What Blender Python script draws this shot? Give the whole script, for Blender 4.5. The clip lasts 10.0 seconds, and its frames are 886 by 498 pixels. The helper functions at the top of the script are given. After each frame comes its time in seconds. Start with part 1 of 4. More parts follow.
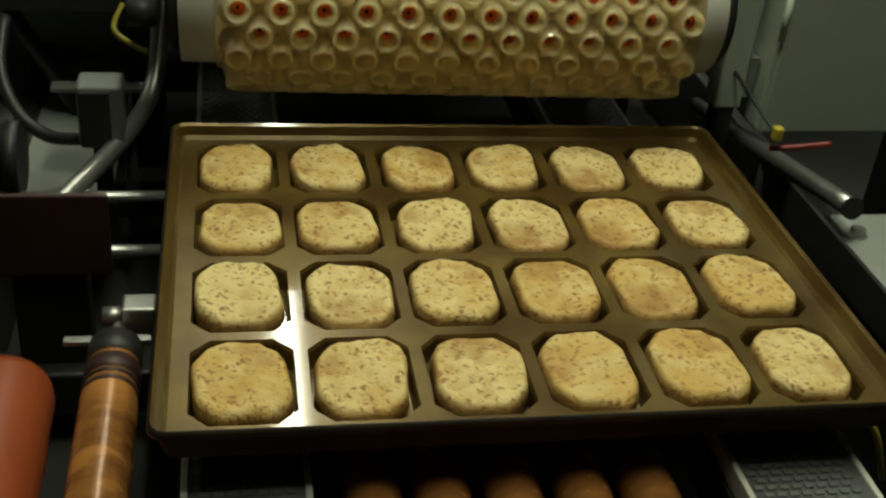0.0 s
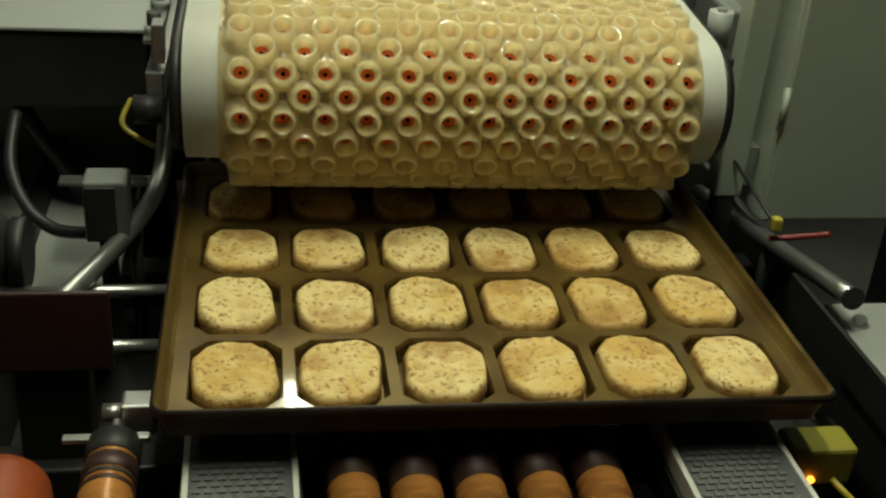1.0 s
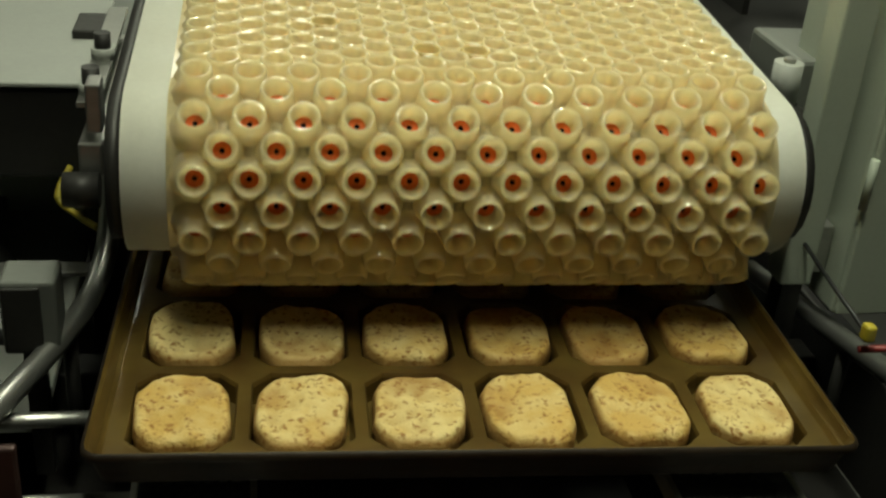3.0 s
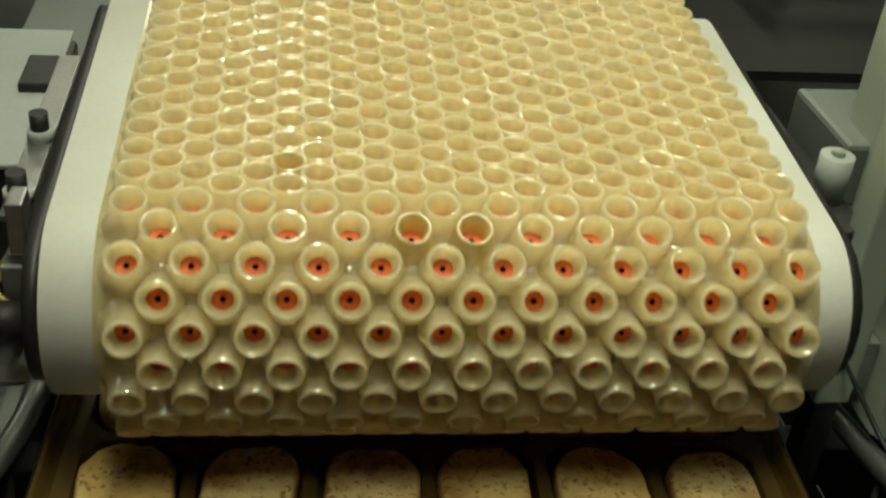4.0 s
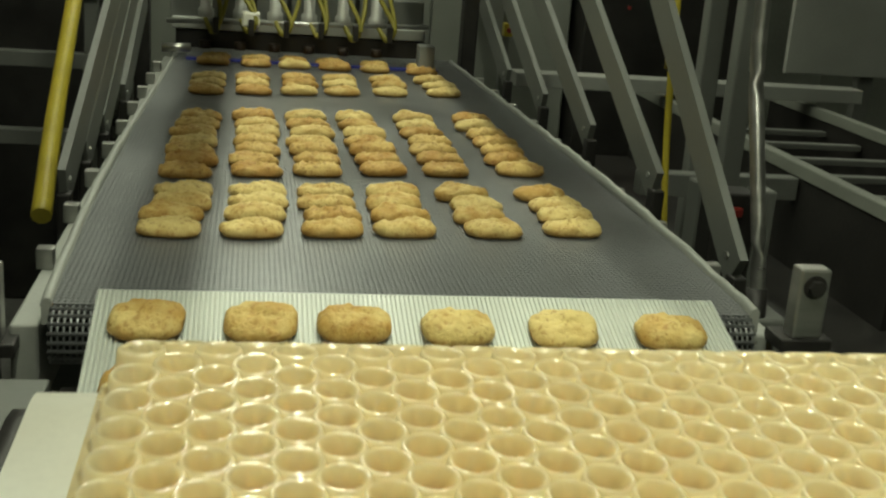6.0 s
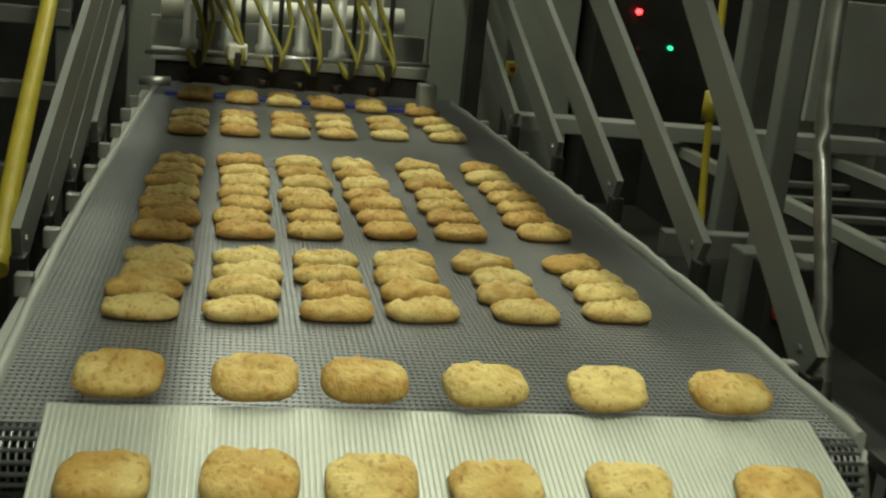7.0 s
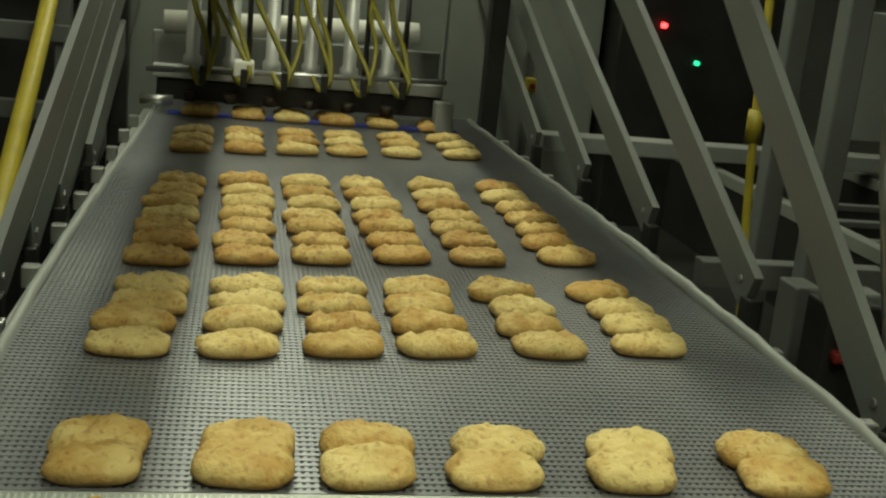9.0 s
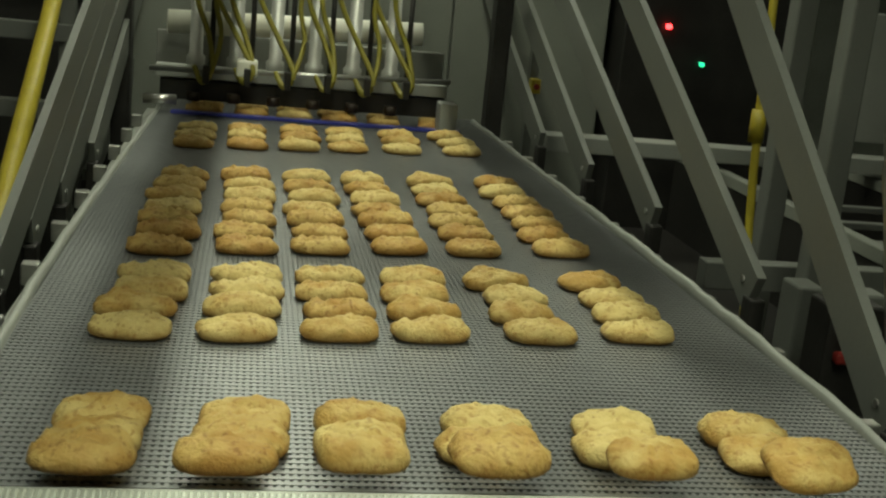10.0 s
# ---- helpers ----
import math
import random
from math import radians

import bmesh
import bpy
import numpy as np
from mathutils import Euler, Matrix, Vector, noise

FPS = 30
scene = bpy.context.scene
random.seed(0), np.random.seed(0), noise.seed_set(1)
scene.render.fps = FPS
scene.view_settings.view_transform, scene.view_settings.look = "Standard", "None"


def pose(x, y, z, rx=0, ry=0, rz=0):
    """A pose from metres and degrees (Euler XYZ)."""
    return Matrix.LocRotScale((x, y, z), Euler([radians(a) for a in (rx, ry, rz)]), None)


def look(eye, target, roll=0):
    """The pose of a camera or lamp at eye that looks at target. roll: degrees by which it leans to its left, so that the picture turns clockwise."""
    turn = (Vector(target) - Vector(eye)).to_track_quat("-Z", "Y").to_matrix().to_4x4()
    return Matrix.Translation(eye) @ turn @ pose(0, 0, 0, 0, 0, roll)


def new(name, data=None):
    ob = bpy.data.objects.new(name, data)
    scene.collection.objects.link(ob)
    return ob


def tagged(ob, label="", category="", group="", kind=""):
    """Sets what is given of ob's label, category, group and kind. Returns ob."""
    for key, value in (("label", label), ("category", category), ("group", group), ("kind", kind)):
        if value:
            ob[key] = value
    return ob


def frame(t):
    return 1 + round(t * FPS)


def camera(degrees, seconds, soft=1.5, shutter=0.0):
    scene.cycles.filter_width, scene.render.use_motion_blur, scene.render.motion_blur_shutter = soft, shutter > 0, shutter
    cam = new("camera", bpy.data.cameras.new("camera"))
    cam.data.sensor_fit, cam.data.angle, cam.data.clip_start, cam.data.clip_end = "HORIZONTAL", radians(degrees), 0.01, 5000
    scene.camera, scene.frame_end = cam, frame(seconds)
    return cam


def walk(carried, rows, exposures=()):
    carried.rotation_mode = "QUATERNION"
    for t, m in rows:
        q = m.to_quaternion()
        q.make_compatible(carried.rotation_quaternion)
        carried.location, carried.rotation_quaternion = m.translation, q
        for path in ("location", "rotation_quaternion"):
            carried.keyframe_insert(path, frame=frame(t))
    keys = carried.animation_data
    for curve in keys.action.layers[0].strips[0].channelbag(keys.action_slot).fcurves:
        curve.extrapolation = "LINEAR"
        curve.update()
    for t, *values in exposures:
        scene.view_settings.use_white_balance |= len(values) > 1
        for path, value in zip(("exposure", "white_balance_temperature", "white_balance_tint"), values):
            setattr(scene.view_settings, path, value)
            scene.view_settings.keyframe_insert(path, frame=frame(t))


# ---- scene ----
cam = camera(42.4, 10.0, soft=2.3, shutter=0.4)
PATH = [
    (0, (-0.264, -0.963, 1.547), (0.099, 0.703, 0.502), 5.7),
    (0.5, (-0.256, -0.957, 1.569), (0.096, 0.747, 0.584), 5.2),
    (1, (-0.244, -0.961, 1.574), (0.089, 0.774, 0.635), 4.7),
    (1.5, (-0.264, -0.915, 1.561), (0.101, 0.818, 0.631), 5.1),
    (2, (-0.239, -0.831, 1.521), (0.115, 0.915, 0.611), 4.9),
    (3.5, (-0.182, -0.545, 1.549), (0.155, 1.18, 0.607), 5.0),
    (4, (-0.142, -0.414, 1.643), (0.153, 1.241, 0.563), 5.6),
    (4.5, (-0.167, -0.324, 1.6), (0.199, 1.413, 0.678), 5.6),
    (5, (-0.151, -0.186, 1.548), (0.185, 1.623, 0.764), 4.7),
    (5.5, (-0.173, -0.048, 1.496), (0.13, 1.831, 0.881), 4.0),
    (6, (-0.18, 0.085, 1.495), (0.16, 1.974, 0.932), 4.4),
    (7.5, (-0.201, 0.438, 1.475), (0.18, 2.338, 0.98), 6.1),
    (8, (-0.177, 0.495, 1.468), (0.186, 2.398, 0.97), 5.7),
    (8.5, (-0.174, 0.498, 1.467), (0.184, 2.403, 0.977), 5.6),
    (9, (-0.181, 0.492, 1.469), (0.177, 2.399, 0.985), 5.6),
    (9.5, (-0.173, 0.497, 1.466), (0.18, 2.406, 0.986), 5.6),
    (10, (-0.174, 0.495, 1.464), (0.174, 2.405, 0.983), 5.7),
]
walk(cam, [(t, look(eye, target, roll)) for t, eye, target, roll in PATH],
     [(0, -0.5), (0.6, -0.42), (1.2, -0.25), (3.5, -0.25), (4.5, -0.14), (5.0, -0.24), (6.0, -0.22), (7.5, -0.32), (10.0, -0.36)])

# ---------- light ----------
world = bpy.data.worlds.new("world")
scene.world = world
world.use_nodes = True
world.node_tree.nodes["Background"].inputs[0].default_value = (0.55, 0.62, 0.55, 1)
world.node_tree.nodes["Background"].inputs[1].default_value = 0.03


# ---------- materials ----------
def mat(name, color, rough=0.5, metal=0.0, var=0.15, scale=8.0, fine=120.0, bump=0.15, spec=0.5, dark=None, stretch=None, per_object=0.0, dist=0.002, glass=0.0):
    """Two scales of variation in colour and gloss, with fine relief, all in object space."""
    m = bpy.data.materials.new(name)
    m.use_nodes = True
    nt = m.node_tree
    n, l = nt.nodes, nt.links
    b = n["Principled BSDF"]
    tc = n.new("ShaderNodeTexCoord")
    mp = n.new("ShaderNodeMapping")
    if stretch:
        mp.inputs["Scale"].default_value = stretch
    l.new(tc.outputs["Object"], mp.inputs[0])
    big = n.new("ShaderNodeTexNoise")
    big.inputs["Scale"].default_value = scale
    big.inputs["Detail"].default_value = 4
    small = n.new("ShaderNodeTexNoise")
    small.inputs["Scale"].default_value = fine
    small.inputs["Detail"].default_value = 3
    l.new(mp.outputs[0], big.inputs["Vector"])
    l.new(mp.outputs[0], small.inputs["Vector"])
    d = dark or tuple(c * (1 - 2.2 * var) for c in color)
    ramp = n.new("ShaderNodeValToRGB")
    ramp.color_ramp.elements[0].position, ramp.color_ramp.elements[1].position = 0.32, 0.66
    ramp.color_ramp.elements[0].color = (*d, 1)
    ramp.color_ramp.elements[1].color = (*color, 1)
    l.new(big.outputs[0], ramp.inputs[0])
    hsv = n.new("ShaderNodeHueSaturation")
    mr = n.new("ShaderNodeMapRange")
    mr.inputs["To Min"].default_value, mr.inputs["To Max"].default_value = 1 - var, 1 + var
    l.new(small.outputs[0], mr.inputs[0])
    l.new(ramp.outputs[0], hsv.inputs["Color"])
    if per_object:
        oi = n.new("ShaderNodeObjectInfo")
        mo = n.new("ShaderNodeMapRange")
        mo.inputs["To Min"].default_value, mo.inputs["To Max"].default_value = 1 - per_object, 1 + per_object
        l.new(oi.outputs["Random"], mo.inputs[0])
        mul = n.new("ShaderNodeMath")
        mul.operation = "MULTIPLY"
        l.new(mo.outputs[0], mul.inputs[0])
        l.new(mr.outputs[0], mul.inputs[1])
        l.new(mul.outputs[0], hsv.inputs["Value"])
    else:
        l.new(mr.outputs[0], hsv.inputs["Value"])
    l.new(hsv.outputs[0], b.inputs["Base Color"])
    rr = n.new("ShaderNodeMapRange")
    rr.inputs["To Min"].default_value, rr.inputs["To Max"].default_value = max(rough - 0.1, 0.06), min(rough + 0.12, 1)
    l.new(big.outputs[0], rr.inputs[0])
    l.new(rr.outputs[0], b.inputs["Roughness"])
    b.inputs["Metallic"].default_value = metal
    b.inputs["Specular IOR Level"].default_value = spec
    if glass:
        di = n.new("ShaderNodeBsdfDiffuse")
        tr = n.new("ShaderNodeBsdfTranslucent")
        gl = n.new("ShaderNodeBsdfGlossy")
        gl.inputs["Roughness"].default_value = rough
        lw = n.new("ShaderNodeLayerWeight")
        lw.inputs["Blend"].default_value = 0.2
        fr = n.new("ShaderNodeMapRange")
        fr.inputs["To Min"].default_value, fr.inputs["To Max"].default_value = 0.14, 0.45
        l.new(lw.outputs["Facing"], fr.inputs[0])
        milky, skin = n.new("ShaderNodeMixShader"), n.new("ShaderNodeMixShader")
        milky.inputs[0].default_value = glass
        l.new(hsv.outputs[0], di.inputs["Color"])
        l.new(hsv.outputs[0], tr.inputs["Color"])
        l.new(di.outputs[0], milky.inputs[1])
        l.new(tr.outputs[0], milky.inputs[2])
        l.new(fr.outputs[0], skin.inputs[0])
        l.new(milky.outputs[0], skin.inputs[1])
        l.new(gl.outputs[0], skin.inputs[2])
        l.new(skin.outputs[0], n["Material Output"].inputs["Surface"])
    if bump:
        bp = n.new("ShaderNodeBump")
        bp.inputs["Strength"].default_value = bump
        bp.inputs["Distance"].default_value = dist
        l.new(small.outputs[0], bp.inputs["Height"])
        l.new(bp.outputs[0], b.inputs["Normal"])
    return m


def glow(name, color, strength):
    m = bpy.data.materials.new(name)
    m.use_nodes = True
    b = m.node_tree.nodes["Principled BSDF"]
    b.inputs["Base Color"].default_value = (*color, 1)
    b.inputs["Emission Color"].default_value = (*color, 1)
    b.inputs["Emission Strength"].default_value = strength
    return m


def crumb(name, pale, gold, brown, spots=0.5, rim_hi=0.016, rim_lo=0.004, edge=None):
    """Baked crust: pale dome, gold towards the rim, brown flecks."""
    m = bpy.data.materials.new(name)
    m.use_nodes = True
    nt = m.node_tree
    n, l = nt.nodes, nt.links
    b = n["Principled BSDF"]
    tc = n.new("ShaderNodeTexCoord")
    oi = n.new("ShaderNodeObjectInfo")
    add = n.new("ShaderNodeVectorMath")
    add.operation = "ADD"
    mulr = n.new("ShaderNodeMath")
    mulr.operation = "MULTIPLY"
    mulr.inputs[1].default_value = 37.0
    l.new(oi.outputs["Random"], mulr.inputs[0])
    l.new(tc.outputs["Object"], add.inputs[0])
    l.new(mulr.outputs[0], add.inputs[1])
    big = n.new("ShaderNodeTexNoise")
    big.inputs["Scale"].default_value = 34
    big.inputs["Detail"].default_value = 5
    l.new(add.outputs[0], big.inputs["Vector"])
    sp = n.new("ShaderNodeTexVoronoi")
    sp.inputs["Scale"].default_value = 125
    sp.inputs["Randomness"].default_value = 1
    fine = n.new("ShaderNodeTexNoise")
    fine.inputs["Scale"].default_value = 260
    fine.inputs["Detail"].default_value = 4
    l.new(add.outputs[0], fine.inputs["Vector"])
    wr = n.new("ShaderNodeTexNoise")
    wr.inputs["Scale"].default_value = 60
    wr.inputs["Detail"].default_value = 3
    wr.inputs["Distortion"].default_value = 1.5
    l.new(add.outputs[0], wr.inputs["Vector"])
    bend = n.new("ShaderNodeVectorMath")
    bend.operation = "MULTIPLY_ADD"
    bend.inputs[1].default_value = (0.02, 0.02, 0.02)
    l.new(wr.outputs["Color"], bend.inputs[0])
    l.new(add.outputs[0], bend.inputs[2])
    l.new(bend.outputs[0], sp.inputs["Vector"])
    r1 = n.new("ShaderNodeValToRGB")
    r1.color_ramp.elements[0].position, r1.color_ramp.elements[1].position = 0.38, 0.72
    r1.color_ramp.elements[0].color, r1.color_ramp.elements[1].color = (*pale, 1), (*gold, 1)
    tone = n.new("ShaderNodeMath")
    tone.operation = "MULTIPLY_ADD"
    tone.inputs[1].default_value, tone.inputs[2].default_value = 0.3, -0.13
    l.new(oi.outputs["Random"], tone.inputs[0])
    tsum = n.new("ShaderNodeMath")
    l.new(tone.outputs[0], tsum.inputs[0])
    l.new(big.outputs[0], tsum.inputs[1])
    l.new(tsum.outputs[0], r1.inputs[0])
    # rim browning by local height; on belt buns it also paints contact shade
    sep = n.new("ShaderNodeSeparateXYZ")
    l.new(tc.outputs["Object"], sep.inputs[0])
    rim = n.new("ShaderNodeMapRange")
    rim.inputs["From Min"].default_value, rim.inputs["From Max"].default_value = rim_hi, rim_lo
    rim.inputs["To Min"].default_value, rim.inputs["To Max"].default_value = 0.0, 0.85
    l.new(sep.outputs["Z"], rim.inputs[0])
    mix = n.new("ShaderNodeMix")
    mix.data_type = "RGBA"
    l.new(rim.outputs[0], mix.inputs["Factor"])
    l.new(r1.outputs[0], mix.inputs["A"])
    mix.inputs["B"].default_value = (*(edge or gold), 1)
    fl = n.new("ShaderNodeMapRange")
    fl.inputs["From Min"].default_value, fl.inputs["From Max"].default_value = 0.46, 0.20
    fl.inputs["To Min"].default_value, fl.inputs["To Max"].default_value = 0.0, spots
    l.new(sp.outputs["Distance"], fl.inputs[0])
    gate = n.new("ShaderNodeMapRange")
    gate.inputs["From Min"].default_value, gate.inputs["From Max"].default_value = 0.38, 0.52
    l.new(wr.outputs[0], gate.inputs[0])
    fm = n.new("ShaderNodeMath")
    fm.operation = "MULTIPLY"
    l.new(fl.outputs[0], fm.inputs[0])
    l.new(gate.outputs[0], fm.inputs[1])
    mix2 = n.new("ShaderNodeMix")
    mix2.data_type = "RGBA"
    l.new(fm.outputs[0], mix2.inputs["Factor"])
    l.new(mix.outputs["Result"], mix2.inputs["A"])
    mix2.inputs["B"].default_value = (*brown, 1)
    l.new(mix2.outputs["Result"], b.inputs["Base Color"])
    b.inputs["Roughness"].default_value = 0.62
    b.inputs["Specular IOR Level"].default_value = 0.3
    hs = n.new("ShaderNodeMath")
    l.new(fine.outputs[0], hs.inputs[0])
    l.new(wr.outputs[0], hs.inputs[1])
    bp = n.new("ShaderNodeBump")
    bp.inputs["Strength"].default_value = 0.5
    bp.inputs["Distance"].default_value = 0.0035
    l.new(hs.outputs[0], bp.inputs["Height"])
    l.new(bp.outputs[0], b.inputs["Normal"])
    return m


SILICONE = mat("silicone", (0.98, 0.91, 0.665), 0.11, 0, 0.03, 14, 90, 0.02, 1.0, dark=(0.97, 0.885, 0.61), glass=0.78)
STAINED = mat("stained_silicone", (0.93, 0.76, 0.33), 0.25, 0, 0.1, 40, 90, 0.08, 0.6, glass=0.45)
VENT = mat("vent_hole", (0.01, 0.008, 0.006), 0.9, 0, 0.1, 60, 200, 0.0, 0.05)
REDPLUG = mat("orange_plug", (0.90, 0.17, 0.02), 0.6, 0, 0.15, 60, 200, 0.1)
BLACK = mat("black_rubber", (0.015, 0.015, 0.015), 0.5, 0, 0.2, 20, 200, 0.1)
WHITEBELT = mat("white_belt", (0.90, 0.90, 0.80), 0.38, 0, 0.05, 5, 160, 0.08, dark=(0.78, 0.76, 0.63))
RIBBED = mat("ribbed_belt", (0.62, 0.65, 0.58), 0.35, 0, 0.06, 6, 200, 0.1)
PAN = mat("pan_steel", (0.165, 0.108, 0.024), 0.32, 0.45, 0.12, 11, 60, 0.12, dark=(0.085, 0.046, 0.012))
PAN.node_tree.nodes["Principled BSDF"].inputs["Coat Weight"].default_value = 0.9
PAN.node_tree.nodes["Principled BSDF"].inputs["Coat Roughness"].default_value = 0.07
STEEL = mat("brushed_steel", (0.48, 0.48, 0.45), 0.32, 0.9, 0.1, 6, 180, 0.1, stretch=(1, 1, 8))
PALESTEEL = mat("satin_steel", (0.50, 0.50, 0.46), 0.45, 0.4, 0.1, 6, 180, 0.1)
BURNT = mat("burnt_steel", (0.035, 0.022, 0.012), 0.5, 0.3, 0.2, 20, 150, 0.15)
MESHSTEEL = mat("belt_wire", (0.33, 0.34, 0.34), 0.36, 0.7, 0.12, 3, 90, 0.05)
GREY = mat("grey_paint", (0.132, 0.138, 0.123), 0.45, 0, 0.08, 4, 150, 0.1)
MIDGREY = mat("mid_grey_paint", (0.21, 0.22, 0.19), 0.45, 0, 0.08, 4, 150, 0.1)
PALEGREY = mat("pale_grey_paint", (0.31, 0.32, 0.29), 0.45, 0, 0.08, 4, 150, 0.1)
GREEN = mat("grey_green_enamel", (0.40, 0.44, 0.36), 0.42, 0, 0.06, 3, 220, 0.1)
DARK = mat("dark_metal", (0.035, 0.033, 0.03), 0.5, 0.4, 0.2, 9, 120, 0.15)
MAROON = mat("maroon_steel", (0.055, 0.026, 0.022), 0.45, 0.3, 0.15, 8, 140, 0.12)
COPPER = mat("brown_roller", (0.46, 0.19, 0.042), 0.26, 0.15, 0.2, 14, 70, 0.15, dark=(0.12, 0.045, 0.014), stretch=(1, 2.5, 1))
ORANGE = mat("orange_roller", (0.30, 0.058, 0.012), 0.45, 0, 0.15, 7, 120, 0.1)
TREAD = mat("belt_tread", (0.12, 0.12, 0.12), 0.5, 0.2, 0.2, 10, 300, 0.3)
CREAMEDGE = mat("belt_edge", (0.62, 0.60, 0.52), 0.5, 0, 0.1, 10, 120, 0.1)
YELLOW = mat("yellow_plastic", (0.42, 0.34, 0.03), 0.4, 0, 0.12, 10, 120, 0.08)
HOSE = mat("air_hose", (0.27, 0.24, 0.03), 0.4, 0, 0.12, 10, 120, 0.08)
RED = mat("red_plastic", (0.20, 0.018, 0.014), 0.4, 0, 0.1, 10, 120, 0.08)
BLUE = mat("blue_guide", (0.05, 0.06, 0.32), 0.4, 0, 0.1, 10, 120, 0.08)
WALL = mat("wall_paint", (0.30, 0.32, 0.27), 0.7, 0, 0.15, 1.2, 40, 0.1)
FLOOR = mat("floor_concrete", (0.17, 0.17, 0.155), 0.6, 0, 0.2, 1.5, 40, 0.2)
LAMP = glow("lamp_tube", (0.97, 1.0, 0.82), 9.0)
LED_RED = glow("red_light", (1.0, 0.03, 0.03), 12.0)
LED_GREEN = glow("green_light", (0.03, 0.8, 0.35), 2.0)
LED_ORANGE = glow("orange_light", (1.0, 0.25, 0.02), 6.0)
BUN = crumb("pan_bun_crust", (0.70, 0.55, 0.24), (0.56, 0.36, 0.10), (0.27, 0.12, 0.025), 0.9, 0.0262, 0.0215, (0.34, 0.18, 0.045))
# dark rim of these two: browned edge plus contact shade put into the colour
BROWNED = crumb("browned_bun_crust", (0.58, 0.41, 0.135), (0.42, 0.235, 0.055), (0.20, 0.08, 0.015), 0.6, 0.013, 0.001, (0.20, 0.09, 0.018))
BAKED = crumb("belt_bun_crust", (0.66, 0.52, 0.20), (0.47, 0.29, 0.075), (0.28, 0.12, 0.02), 0.55, 0.012, 0.0, (0.27, 0.13, 0.03))


# ---------- mesh helpers ----------
def finish(bm, smooth=False):
    if smooth:
        for f in bm.faces:
            f.smooth = True
    return bm


def link(name, bm, material, parent=None, label="", smooth=False):
    me = bpy.data.meshes.new(name)
    finish(bm, smooth)
    bm.normal_update()
    bm.to_mesh(me)
    bm.free()
    for m in material if isinstance(material, (list, tuple)) else [material]:
        me.materials.append(m)
    ob = new(name, me)
    if parent:
        ob.parent = parent
    if label:
        tagged(ob, label)
    return ob


def part(name, bm, material, parent, label="", smooth=False):
    return link(name, bm, material, parent, label, smooth)


def thing(name, label, category, m=None, group="", kind=""):
    ob = new(name)
    ob.empty_display_size = 0.05
    tagged(ob, label, category, group, kind)
    if m is not None:
        ob.matrix_basis = m
    return ob


def box(bm, lo, hi, bevel=0.0, m=None, mi=0):
    vs = [bm.verts.new((x, y, z)) for x in (lo[0], hi[0]) for y in (lo[1], hi[1]) for z in (lo[2], hi[2])]
    q = [(0, 1, 3, 2), (4, 6, 7, 5), (0, 4, 5, 1), (2, 3, 7, 6), (0, 2, 6, 4), (1, 5, 7, 3)]
    fs = [bm.faces.new([vs[i] for i in f]) for f in q]
    for f in fs:
        f.material_index = mi
    if bevel:
        es = list({e for f in fs for e in f.edges})
        bmesh.ops.bevel(bm, geom=es, offset=bevel, segments=2, affect="EDGES", profile=0.5)
    if m is not None:
        bmesh.ops.transform(bm, matrix=m, verts=[v for v in bm.verts if v.is_valid])
    return bm


def newbox(lo, hi, bevel=0.0, m=None):
    return box(bmesh.new(), lo, hi, bevel, m)


def ring_loft(bm, rings, cap0=True, cap1=True, mi=0, closed=True):
    """Rings: lists of points; joined ring to ring."""
    rows = [[bm.verts.new(p) for p in r] for r in rings]
    n = len(rows[0])
    for a, b in zip(rows, rows[1:]):
        for i in range(n if closed else n - 1):
            j = (i + 1) % n
            f = bm.faces.new((a[i], a[j], b[j], b[i]))
            f.material_index = mi
            f.smooth = True
    if cap0:
        bm.faces.new(list(reversed(rows[0]))).material_index = mi
    if cap1:
        bm.faces.new(rows[-1]).material_index = mi
    return rows


def tube(bm, pts, r, seg=10, mi=0):
    """A round bar along a polyline; r is a radius or one for each point."""
    pts = [Vector(p) for p in pts]
    rs = r if isinstance(r, (list, tuple)) else [r] * len(pts)
    rings = []
    up = Vector((0, 0, 1))
    for i, p in enumerate(pts):
        d = (pts[min(i + 1, len(pts) - 1)] - pts[max(i - 1, 0)]).normalized()
        ref = up if abs(d.dot(up)) < 0.95 else Vector((1, 0, 0))
        a = d.cross(ref).normalized()
        b = d.cross(a)
        rings.append([p + rs[i] * (math.cos(2 * math.pi * k / seg) * a + math.sin(2 * math.pi * k / seg) * b) for k in range(seg)])
    ring_loft(bm, rings, mi=mi)
    return bm


def newtube(pts, r, seg=12):
    return tube(bmesh.new(), pts, r, seg)


def smooth_path(pts, n=6):
    """Catmull-Rom through pts."""
    ps = [Vector(p) for p in pts]
    out = []
    for i in range(len(ps) - 1):
        a, b, c, d = ps[max(i - 1, 0)], ps[i], ps[i + 1], ps[min(i + 2, len(ps) - 1)]
        for k in range(n):
            t = k / n
            out.append(0.5 * ((2 * b) + (c - a) * t + (2 * a - 5 * b + 4 * c - d) * t * t + (3 * b - a - 3 * c + d) * t ** 3))
    out.append(ps[-1])
    return out


def bar(bm, p, q, w, t, side=Vector((1, 0, 0))):
    """A flat bar from p to q: w wide in the plane across side, t thick along side."""
    p, q = Vector(p), Vector(q)
    d = (q - p).normalized()
    s = (side - d * side.dot(d)).normalized()
    u = d.cross(s)
    ring = lambda c: [c + s * a * t / 2 + u * b * w / 2 for a, b in ((-1, -1), (1, -1), (1, 1), (-1, 1))]
    rows = ring_loft(bm, [ring(p), ring(q)])
    for f in bm.faces:
        f.smooth = False
    return bm


